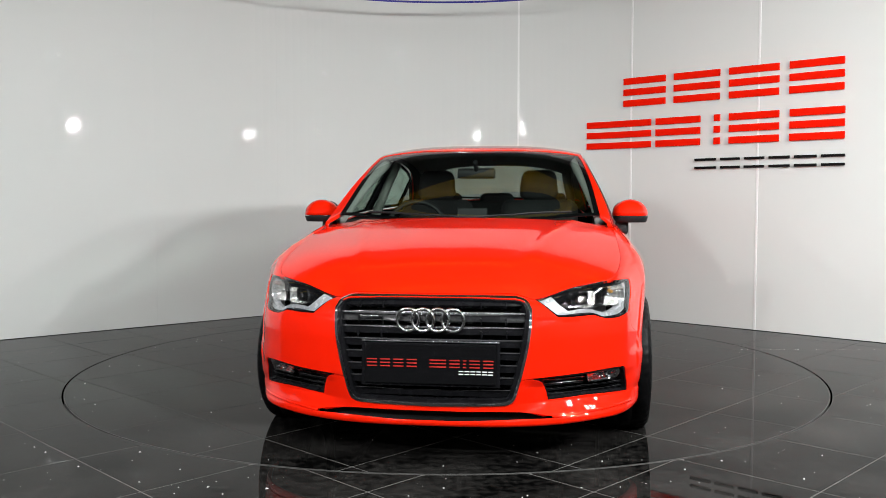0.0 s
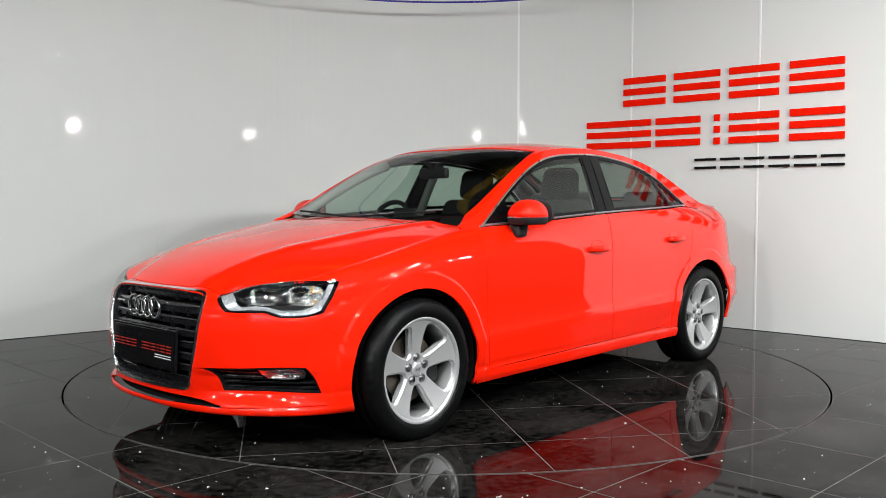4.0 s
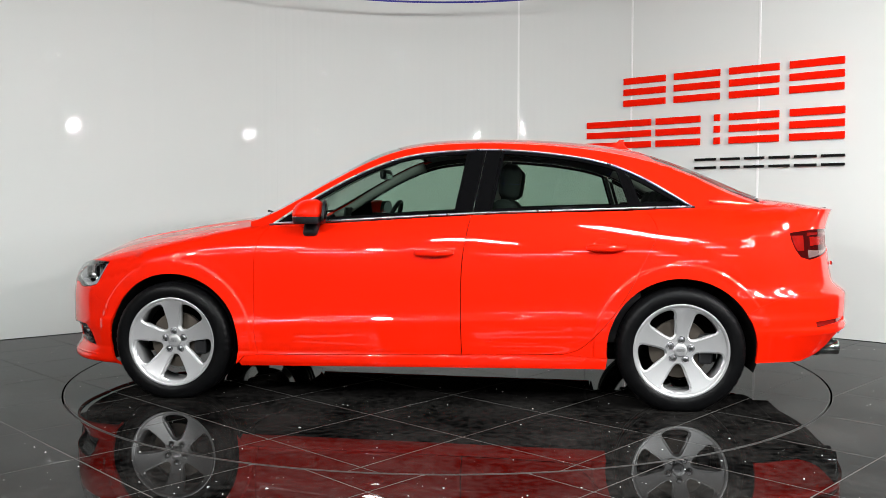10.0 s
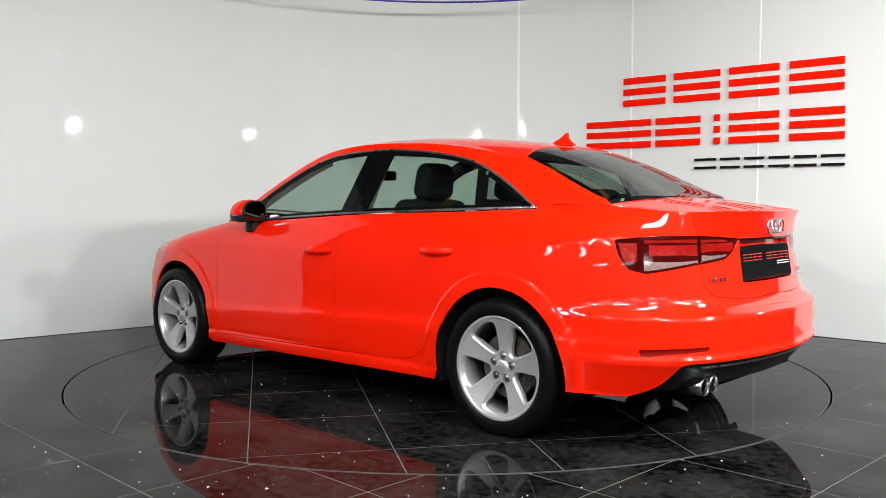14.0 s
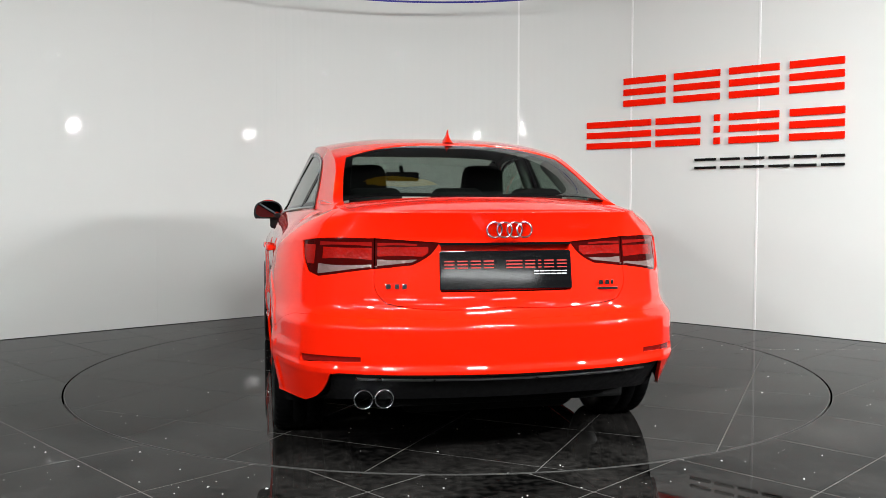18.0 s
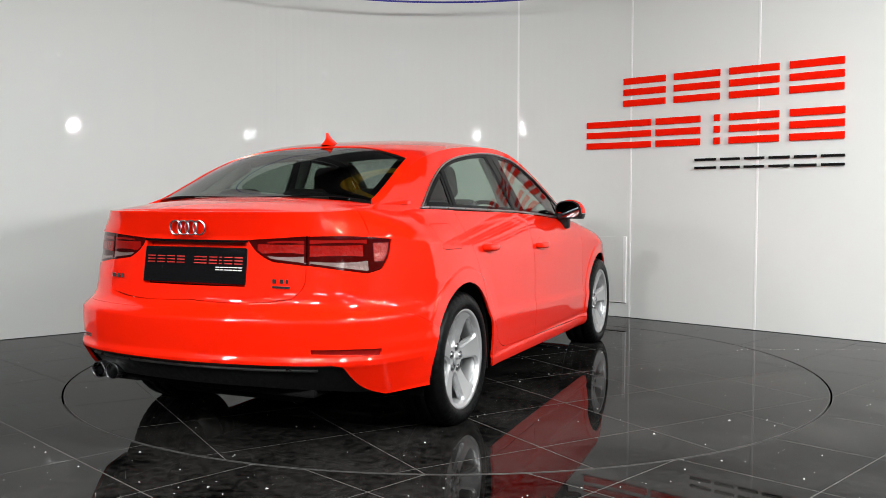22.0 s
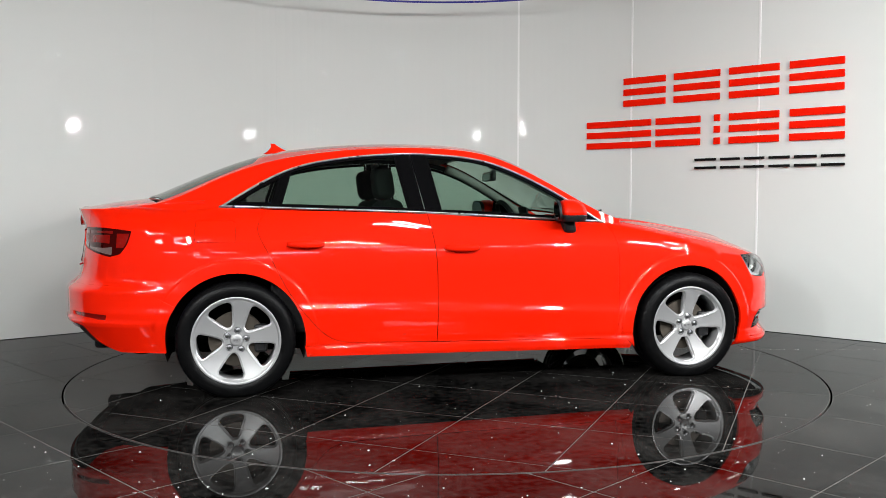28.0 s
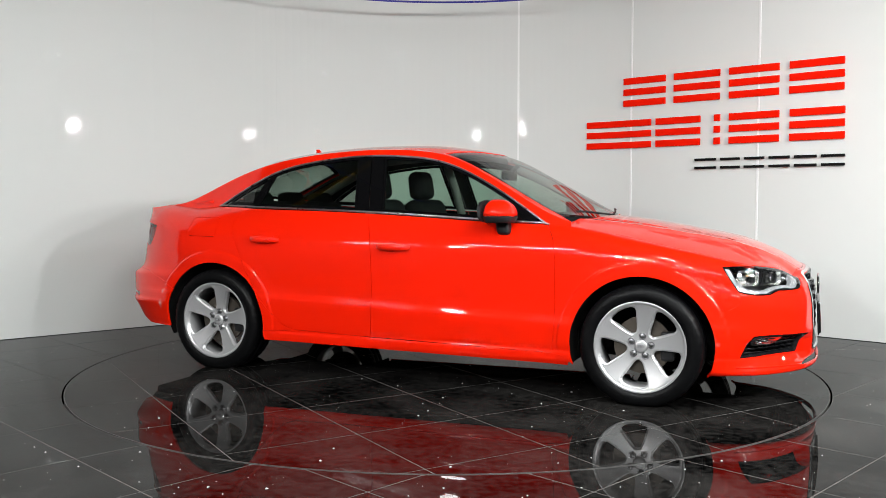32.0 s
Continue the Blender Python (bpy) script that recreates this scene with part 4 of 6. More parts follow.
for s in (1, -1):
    lay = lambda p, s=s: on_glass(p, s)
    low_rear = np.stack([xb1, belt_z(xb1) - 0.03 * np.clip((-1.372 - xb1) / 0.08, 0, 1) - 0.002], 1)
    frame_loop = np.concatenate([rail2, low_rear, stroke(DLO)[::-1], [[0.90, 0.916], [0.955, 0.916]]])
    sheet("side_frame", [frame_loop], lay, car, [PAINT, DARK], (0.03, 0.02), depth=0.02)
    bm = bmesh.new()
    tube(bm, [tuple(v) for v in on_glass(shrink(dlo_loop, 0.004), s, -0.002)], 0.0056, 8, closed=True)
    part("chrome_trim", bm, WINDOW_STRIP, car, "satin silver strip round the side windows", True)
    win = shrink(dlo_loop, 0.010)

    def cut(x0a, x0b, x1a, x1b, win=win):
        """The part of the window band between two slanting lines, given by their x at the belt and at the roof."""
        zb, zt = 0.95, 1.32
        out = [tuple(p) for p in win]
        out = clip_poly(out, lambda p: (x0a + (x0b - x0a) * (p[1] - zb) / (zt - zb)) - p[0])
        out = clip_poly(out, lambda p: p[0] - (x1a + (x1b - x1a) * (p[1] - zb) / (zt - zb)))
        keep = []
        for p in out:
            if not keep or math.hypot(p[0] - keep[-1][0], p[1] - keep[-1][1]) > 1e-4:
                keep.append(p)
        return np.array(keep)

    for name, xa, xb_, xc, xd, tint in (("front_window", 2, 2, -0.150, -0.215, SIDE_GLASS), ("rear_door_window", -0.315, -0.385, -1.075, -0.955, SIDE_GLASS), ("quarter_window", -1.10, -0.98, -3, -3, REAR_GLASS)):
        loop = cut(xa, xb_, xc, xd)
        pane = sheet(name, [loop], lambda p, s=s: on_glass(p, s, 0.006), car, [tint], (0.05, 0.04), depth=0.0)
        rubber = sheet("window_seal", [loop, shrink(loop, 0.014 if name != "quarter_window" else 0.02)], lambda p, s=s: on_glass(p, s, 0.002), pane, [PILLAR], (0.04, 0.04), depth=0.01)
    for xa, xb_, xc, xd in ((-0.152, -0.217, -0.230, -0.297), (-0.236, -0.303, -0.313, -0.383), (-1.077, -0.957, -1.098, -0.978)):
        sheet("pillar_cover", [cut(xa, xb_, xc, xd)], lambda p, s=s: on_glass(p, s, 0.0), car, [PILLAR, DARK], (0.03, 0.03), depth=0.012, label="gloss black window pillar")
    # black corner that carries the mirror
    loop = cut(2, 2, 0.60, 0.60)
    sheet("mirror_corner", [loop], lambda p, s=s: on_glass(p, s, 0.001), car, [PILLAR], (0.03, 0.03), depth=0.01)

# ---- bumpers
GRILLE = outline(
    [(0.0, 0.672), (u_of_y(0.2), 0.671), (u_of_y(0.34), 0.665)], [(u_of_y(0.34), 0.665), (u_of_y(0.385), 0.648), (u_of_y(0.398), 0.615)],
    [(u_of_y(0.398), 0.615), (u_of_y(0.372), 0.45), (u_of_y(0.335), 0.30)], [(u_of_y(0.335), 0.30), (u_of_y(0.32), 0.268), (u_of_y(0.285), 0.256)],
    [(u_of_y(0.285), 0.256), (0.0, 0.250)])
GRILLE = np.concatenate([GRILLE, [[0.0, 0.250]]])
GRILLE = np.concatenate([GRILLE[:-1], (GRILLE * (-1, 1))[::-1][:-1]])
FOG = outline([(0.343, 0.356), (0.468, 0.365), (0.625, 0.371), (0.757, 0.376), (0.85, 0.373)], [(0.85, 0.373), (0.879, 0.339), (0.917, 0.261)], [(0.917, 0.261), (0.68, 0.270), (0.481, 0.266)], [(0.481, 0.266), (0.470, 0.300), (0.450, 0.335), (0.343, 0.354)], [(0.343, 0.354), (0.343, 0.356)])
LAMP_LOW = [[(0.93, 0.594), (0.888, 0.584), (0.744, 0.577)], [(0.744, 0.577), (0.70, 0.590), (0.68, 0.596)], [(0.68, 0.596), (0.574, 0.595), (0.507, 0.597)], [(0.507, 0.597), (0.471, 0.627), (0.436, float(top_z(0.436)))]]
lamp_u = np.linspace(0.436, 0.80, 20)
LAMP = outline(np.stack([lamp_u, top_z(lamp_u)], 1), [(0.80, float(top_z(0.80))), (0.93, 0.723), (1.010, 0.719)], [(1.010, 0.719), (0.968, 0.647), (0.93, 0.594)], *LAMP_LOW)
SLOT = np.concatenate([stroke([(0.0, 0.231), (0.2, 0.231), (0.375, 0.226), (0.513, 0.203)])[:-1], stroke([(0.513, 0.203), (0.513, 0.200)])[:-1], stroke([(0.513, 0.200), (0.375, 0.203), (0.1, 0.197), (0.0, 0.197)])])
SLOT = np.concatenate([SLOT[:-1], (SLOT * (-1, 1))[::-1][:-1]])


def mirror_u(loop):
    return loop * (-1, 1)


ub = lambda p: (float(u_of_x(p[0])), float(p[1]))
arch_low = arch(HUB_F, 33, -24)
nose_u = np.linspace(0, 0.436, 24)
left = np.concatenate([np.stack([nose_u, top_z(nose_u)], 1)[:-1]] + [stroke(rev(q))[:-1] for q in LAMP_LOW[::-1]] + [
    stroke([(0.93, 0.594), (0.925, 0.54), ub((1.79, 0.510)), ub(arch_low[0])])[:-1], np.array([ub(p) for p in arch_low]), stroke([ub((1.70, 0.168)), (u_of_y(0.80), 0.172), (u_of_y(0.5), 0.172), (0.0, 0.172)])])
bump = np.concatenate([left[:-1], mirror_u(left)[::-1][:-1]])
front = sheet("front_bumper", [lift(l, by_nose) for l in (bump, GRILLE, FOG, mirror_u(FOG), SLOT)], on_nose, car, OUT, (0.016, 0.009), depth=0.015, gap=0.0006)

# rear bumper
arch_r = arch(HUB_R, 148, 188)
tu = lambda p: (LEN - float(u_of_x(p[0])), float(p[1]))
left = np.concatenate([stroke([(0.0, 0.600), (u_of_y(0.5, True), 0.602), tu((-1.985, 0.605))])[:-1], stroke([tu((-1.985, 0.605)), tu((-1.86, 0.598))])[:-1], stroke([tu((-1.86, 0.598)), tu((-1.70, 0.545)), tu(arch_r[0])])[:-1], np.array([tu(p) for p in arch_r]),
                       stroke([tu((-1.70, 0.250)), tu((-1.9, 0.248))])[:-1], stroke([tu((-1.9, 0.248)), (u_of_y(0.735, True), 0.312), (u_of_y(0.685, True), 0.386)])[:-1], stroke([(u_of_y(0.685, True), 0.386), (u_of_y(0.65, True), 0.394)])[:-1], stroke([(u_of_y(0.65, True), 0.394), (u_of_y(0.3, True), 0.394), (0.0, 0.393)])])
rear_loop = np.concatenate([left[:-1], mirror_u(left)[::-1][:-1]])
REFL = outline([(u_of_y(0.575, True), 0.458), (u_of_y(0.72, True), 0.456)], [(u_of_y(0.72, True), 0.456), tu((-1.95, 0.450))], [tu((-1.95, 0.450)), tu((-1.955, 0.424))], [tu((-1.955, 0.424)), (u_of_y(0.72, True), 0.432)], [(u_of_y(0.72, True), 0.432), (u_of_y(0.575, True), 0.440)], [(u_of_y(0.575, True), 0.440), (u_of_y(0.575, True), 0.458)])
sheet("rear_bumper", [rear_loop, REFL, mirror_u(REFL)], on_tail, car, OUT, (0.025, 0.008), depth=0.015, gap=0.0007)
for k in (1, -1):
    sheet("reflector", [REFL if k > 0 else mirror_u(REFL)], lambda p: on_tail(p, 0.008), car, [RED_LENS], (0.03, 0.01), depth=0.006, label="slim dark red reflector")
# black diffuser under the rear bumper
dl = np.concatenate([stroke([(0.0, 0.396), (u_of_y(0.65, True), 0.396), (u_of_y(0.685, True), 0.388)])[:-1], stroke([(u_of_y(0.685, True), 0.388), (u_of_y(0.735, True), 0.312), tu((-1.9, 0.248))])[:-1], stroke([tu((-1.9, 0.248)), (u_of_y(0.6, True), 0.272), (0.0, 0.285)])])
sheet("diffuser", [np.concatenate([dl[:-1], mirror_u(dl)[::-1][:-1]])], lambda p: on_tail(p, 0.02 + 0.35 * np.clip(0.37 - p[:, 1], 0, 1)), car, [DARK], (0.03, 0.015), depth=0.02, label="black plastic rear valance")

vl = np.concatenate([stroke([(0.0, 0.372), (u_of_y(0.60, True), 0.372)])[:-1], stroke([(u_of_y(0.60, True), 0.372), (u_of_y(0.60, True), 0.366)])[:-1], stroke([(u_of_y(0.60, True), 0.366), (0.0, 0.366)])])
sheet("valance_strip", [np.concatenate([vl[:-1], mirror_u(vl)[::-1][:-1]])], lambda p: on_tail(p, 0.010), car, [SATIN], (0.04, 0.008), depth=0.008, label="thin grey strip over the valance")

# boot panel on the tail, between the lamps
tl = np.concatenate([np.stack([np.linspace(0, u_of_y(0.60, True), 24), top_z(LEN - np.linspace(0, u_of_y(0.60, True), 24)) ], 1)[:-1], stroke([(u_of_y(0.60, True), float(top_z(LEN - u_of_y(0.60, True)))), (u_of_y(0.555, True), 0.905)])[:-1],
                     stroke([(u_of_y(0.555, True), 0.905), (u_of_y(0.28, True), 0.888)])[:-1], stroke([(u_of_y(0.28, True), 0.888), (u_of_y(0.315, True), 0.845), (u_of_y(0.39, True), 0.803)])[:-1], stroke([(u_of_y(0.39, True), 0.803), (u_of_y(0.545, True), 0.787)])[:-1],
                     stroke([(u_of_y(0.545, True), 0.787), (u_of_y(0.535, True), 0.70), (u_of_y(0.49, True), 0.655)])[:-1], stroke([(u_of_y(0.49, True), 0.655), (u_of_y(0.43, True), 0.645), (0.0, 0.640)])])
PLATE_HOLE = np.array([(-0.275, 0.70), (0.275, 0.70), (0.275, 0.878), (-0.275, 0.878)])
sheet("boot_panel", [lift(np.concatenate([tl[:-1], mirror_u(tl)[::-1][:-1]]), by_tail), outline(*[[tuple(PLATE_HOLE[i]), tuple(PLATE_HOLE[(i + 1) % 4])] for i in range(4)])], on_tail, car, OUT, (0.025, 0.015), depth=0.03, gap=0.0015)
# body below the lid and outside of the lamps
for k in (1, -1):
    lo = np.concatenate([stroke([(0.0, 0.638), (u_of_y(0.43, True), 0.643), (u_of_y(0.492, True), 0.653)])[:-1], stroke([(u_of_y(0.492, True), 0.653), (u_of_y(0.537, True), 0.70), (u_of_y(0.547, True), 0.787)])[:-1], stroke([(u_of_y(0.547, True), 0.787), tu((-1.972, 0.752))])[:-1], stroke([tu((-1.972, 0.752)), tu((-1.985, 0.605))])[:-1], stroke([tu((-1.985, 0.605)), (u_of_y(0.5, True), 0.602), (0.0, 0.600)])[:-1], stroke([(0.0, 0.600), (0.0, 0.638)])[:-1]])
    sheet("rear_panel", [lo if k > 0 else mirror_u(lo)], on_tail, car, OUT, (0.025, 0.015), depth=0.01)
    up = np.concatenate([np.stack([np.linspace(u_of_y(0.60, True), LEN - float(u_of_x(-1.95)), 12), top_z(LEN - np.linspace(u_of_y(0.60, True), LEN - float(u_of_x(-1.95)), 12)) ], 1), [tu((-1.95, 0.902))], [(u_of_y(0.555, True), 0.905)]])
    sheet("tail_corner", [lift(up if k > 0 else mirror_u(up), by_tail)], on_tail, car, OUT, (0.02, 0.012), depth=0.01)
# tail lamps
TL = outline([(u_of_y(0.282, True), 0.886), (u_of_y(0.42, True), 0.896), (u_of_y(0.555, True), 0.904)], [(u_of_y(0.555, True), 0.904), tu((-1.95, 0.901)), tu((-1.845, 0.889))], [tu((-1.845, 0.889)), tu((-1.866, 0.82)), tu((-1.906, 0.769))], [tu((-1.906, 0.769)), tu((-1.972, 0.753))], [tu((-1.972, 0.753)), (u_of_y(0.545, True), 0.787)], [(u_of_y(0.545, True), 0.787), (u_of_y(0.39, True), 0.803)], [(u_of_y(0.39, True), 0.803), (u_of_y(0.315, True), 0.845), (u_of_y(0.282, True), 0.886)])
def strip_of(loop, z0, z1):
    """The part of an outline between two heights."""
    out = clip_poly(clip_poly([tuple(p) for p in loop], lambda p: p[1] - z0), lambda p: z1 - p[1])
    keep = [out[0]]
    for p in out[1:]:
        if math.hypot(p[0] - keep[-1][0], p[1] - keep[-1][1]) > 1e-4:
            keep.append(p)
    return np.array(keep)


def span_of(loop, u0, u1):
    """The part of an outline between two lines across it."""
    lo, hi = min(u0, u1), max(u0, u1)
    out = clip_poly(clip_poly([tuple(p) for p in loop], lambda p: p[0] - lo), lambda p: hi - p[0])
    keep = [out[0]]
    for p in out[1:]:
        if math.hypot(p[0] - keep[-1][0], p[1] - keep[-1][1]) > 1e-4:
            keep.append(p)
    return np.array(keep)


# tail lamps
GLOW_RED = vary(material("bright_red_lens", (0.20, 0.003, 0.0015), 0.2, 0.0, coat=0.1, spec=0.25), 18, 0.35, 0.2, 1.0, 75)
SMOKED = material("smoked_red_lens", (0.035, 0.0012, 0.001), 0.05, coat=0.1, spec=0.15)
TLL = lift(TL, by_tail)
cut_u = u_of_y(0.548, True)
for k in (1, -1):
    m = (lambda l: l) if k > 0 else mirror_u
    lamp = new("tail_lamp")
    lamp.parent = car
    lamp["label"] = "dark red tail lamp with a clear lower strip"
    for name, ua_, ub_ in (("inner_lens", 0.0, cut_u - 0.003), ("outer_lens", cut_u + 0.003, 2.0)):
        half_loop = span_of(TLL, ua_, ub_)
        lens = sheet(name, [m(half_loop)], lambda p: on_tail(p, 0.006), lamp, [SMOKED], (0.02, 0.012), depth=0.03)
        body_loop = shrink(half_loop, 0.010)
        if name == "inner_lens":
            clear = strip_of(span_of(body_loop, u_of_y(0.365, True), 2), 0.793, 0.823)
            bright = strip_of(span_of(body_loop, u_of_y(0.325, True), 2), 0.835, 0.872)
            third = strip_of(span_of(body_loop, u_of_y(0.37, True), 2), 0.876, 0.887)
        else:
            end = tu((-1.965, 0.8))[0]
            clear = strip_of(span_of(body_loop, 0, end), 0.70, 0.803)
            bright = strip_of(span_of(body_loop, 0, tu((-1.985, 0.8))[0]), 0.822, 0.868)
            third = strip_of(span_of(body_loop, 0, end), 0.874, 0.890)
            tip = strip_of(span_of(body_loop, tu((-1.935, 0.8))[0], 3), 0.80, 0.876)
            sheet("end_strip", [m(tip)], lambda p: on_tail(p, 0.0045), lens, [GLOW_RED], (0.02, 0.01), depth=0.006, label="red glass tip")
        sheet("clear_strip", [m(clear)], lambda p: on_tail(p, 0.0045), lens, [CLEAR_LENS], (0.02, 0.01), depth=0.006, label="clear glass strip")
        sheet("bright_strip", [m(bright)], lambda p: on_tail(p, 0.0045), lens, [GLOW_RED], (0.02, 0.01), depth=0.006)
        sheet("upper_strip", [m(third)], lambda p: on_tail(p, 0.0045), lens, [RED_LENS], (0.02, 0.01), depth=0.006)
# shade under the lid lip, laid as a dark strip from lamp to lamp
hs = outline([(-0.285, 0.888), (0.285, 0.888)], [(0.285, 0.888), (0.280, 0.879)], [(0.280, 0.879), (-0.280, 0.879)], [(-0.280, 0.879), (-0.285, 0.888)])
sheet("lid_shade_strip", [hs], lambda p: on_tail(p, -0.004), car, [PILLAR], (0.03, 0.01), depth=0.012, label="dark strip standing in for the shade under the lid lip")
# recess round the number plate
sheet("plate_recess", [outline(*[[tuple(PLATE_HOLE[i] * (1.03, 1)), tuple(PLATE_HOLE[(i + 1) % 4] * (1.03, 1))] for i in range(4)])], lambda p: on_tail(p, 0.036), car, [PAINT], (0.03, 0.03), depth=0.01)

# ---- front: grille, lamps, fog lamps
BRIGHT = vary(material("bright_trim", (0.78, 0.79, 0.80), 0.13, 1.0), 20, 0.05)
RIB = vary(material("grille_black", (0.006, 0.006, 0.007), 0.26, spec=0.07), 30, 0.2, 0.2)
REFLECTOR = vary(material("facetted_reflector", (0.95, 0.93, 0.88), 0.16, 0.85), 20, 0.1, 0.2, 1.0, 90)
FRAME = vary(material("grille_chrome", (0.80, 0.81, 0.82), 0.10, 1.0), 20, 0.04, 0.0)
RIB_EDGE = vary(material("dark_satin_edge", (0.26, 0.26, 0.27), 0.22, 0.9), 30, 0.2, 0.2)
grille = new("grille")
grille.parent = car
grille["label"] = "black slatted radiator grille in a chrome frame"
sheet("mesh_back", [shrink(GRILLE, -0.02)], lambda p: on_nose(p, 0.085), grille, [INNER], (0.04, 0.04), depth=0.01)
sheet("frame", [shrink(GRILLE, 0.0), shrink(GRILLE, 0.0105)], lambda p: on_nose(p, -0.005), grille, [FRAME], (0.03, 0.03), depth=0.03, label="bright chrome frame")
sheet("inner_frame", [shrink(GRILLE, 0.0100), shrink(GRILLE, 0.024)], lambda p: on_nose(p, 0.006), grille, [RIB], (0.03, 0.03), depth=0.05)
for k in range(8):
    z = 0.284 + 0.0485 * k
    sheet("slat", [strip_of(shrink(GRILLE, 0.02), z, z + 0.026)], lambda p: on_nose(p, 0.022 ), grille, [RIB], (0.04, 0.01), depth=0.035)
    sheet("slat_edge", [strip_of(shrink(GRILLE, 0.02), z + 0.0265, z + 0.0305)], lambda p: on_nose(p, 0.018), grille, [RIB_EDGE], (0.04, 0.004), depth=0.006)
for y in (-0.30, -0.20, 0.20, 0.30):
    for z in (0.53, 0.58, 0.628):
        bm = bmesh.new()
        q = on_nose(np.array([(u_of_y(y), z)]), 0.03)[0]
        box(bm, (0.03, 0.006, 0.03), (q[0], q[1], q[2]), 0.002)
        part("stay", bm, RIB, grille)

rings = new("ring_emblem")
rings.parent = car
rings["label"] = "four linked chrome rings"
for k in range(4):
    bm = bmesh.new()
    torus(bm, 0.0432, 0.0064, (float(on_nose(np.array([(abs(-0.0885 + 0.059 * k), 0.588)]))[0][0]) + 0.004, -0.0885 + 0.059 * k, 0.588), "X")
    part("ring", bm, BRIGHT, rings, smooth=True)
rings2 = new("ring_emblem")
rings2.parent = car
rings2["label"] = "four small linked chrome rings"
for k in range(4):
    bm = bmesh.new()
    y = -0.060 + 0.040 * k
    q = on_tail(np.array([(u_of_y(y, True), 0.962)]), -0.010)[0]
    torus(bm, 0.0295, 0.0042, (q[0], y, 0.938), "X")
    part("ring", bm, BRIGHT, rings2, smooth=True)

# bars where lettered badges sit
for y, z, w, side in ((0.463, 0.722, 0.026, -1), (0.430, 0.722, 0.022, -1), (0.402, 0.722, 0.022, -1), (-0.395, 0.724, 0.022, -1), (-0.425, 0.724, 0.022, -1), (-0.448, 0.724, 0.014, -1), (-0.425, 0.700, 0.11, -1)):
    bm = bmesh.new()
    q = on_tail(np.array([(u_of_y(y, True), z)]), -0.005)[0]
    h = 0.018 if w < 0.05 else 0.010
    box(bm, (0.004, w * 0.8, h), (q[0], y, z), 0.001)
    part("badge", bm, BRIGHT, car, "small chrome badge")
bm = bmesh.new()
box(bm, (0.006, 0.075, 0.009), (2.17, -0.245, 0.597), 0.002)
part("badge", bm, BRIGHT, car, "small chrome badge")


def build_plate(tail):
    """A black show plate with a row of red bars and a short row of white ones."""
    plate = new("show_plate")
    plate.parent = car
    plate["label"] = "black show plate with red and white bars"
    if tail:
        x, sgn, z0, z1, w, lean = -2.134, -1, 0.704, 0.856, 0.267, radians(9)
    else:
        x, sgn, z0, z1, w, lean = 2.198, 1, 0.340, 0.498, 0.258, radians(-3)
    zc = (z0 + z1) / 2
    m = Matrix.Translation((x, 0, zc)) @ Matrix.Rotation(lean, 4, "Y")

    def slab(name, mat, dx, y0, y1, za, zb, thick, label="", bevel=0.001):
        bm = bmesh.new()
        box(bm, (thick, abs(y1 - y0), zb - za), (sgn * dx, (y0 + y1) / 2, (za + zb) / 2), bevel)
        bm.transform(m)
        part(name, bm, mat, plate, label)

    h = z1 - z0
    slab("panel", GLOSS_BLACK, 0, -w, w, -h / 2, h / 2, 0.012, bevel=0.004)
    if not tail:
        slab("holder", RIB, -0.008, -w - 0.014, w + 0.014, -h / 2 - 0.01, h / 2 + 0.010, 0.008, bevel=0.003)
        slab("holder_edge", RIB_EDGE, -0.002, -w - 0.012, w + 0.012, h / 2 + 0.004, h / 2 + 0.009, 0.012)
    # nine red cells, then six small white ones, as read from outside
    z = 0.022 if tail else 0.002
    cells, p = [], 0.0
    for k in range(10):
        if k == 4:
            p += 0.036
            continue
        wd = 0.062 if k == 5 else (0.012 if k == 7 else 0.038)
        cells.append((p, p + wd))
        p += wd + 0.012
    scale = 0.495 / cells[-1][1]
    for a, b_ in cells:
        ya, yb = -0.248 + a * scale, -0.248 + b_ * scale
        for zz in (z - 0.013, z, z + 0.013):
            slab("red_bar", BAR_RED, 0.0065, sgn * ya, sgn * yb, zz - 0.0022, zz + 0.0022, 0.002, bevel=0)
    for k in range(6):
        ya = 0.113 + k * 0.0228
        for zz in (z - 0.039, z - 0.0285):
            slab("white_bar", BAR_WHITE, 0.0065, sgn * ya, sgn * (ya + 0.018), zz - 0.0018, zz + 0.0018, 0.002, bevel=0)


build_plate(False)
build_plate(True)

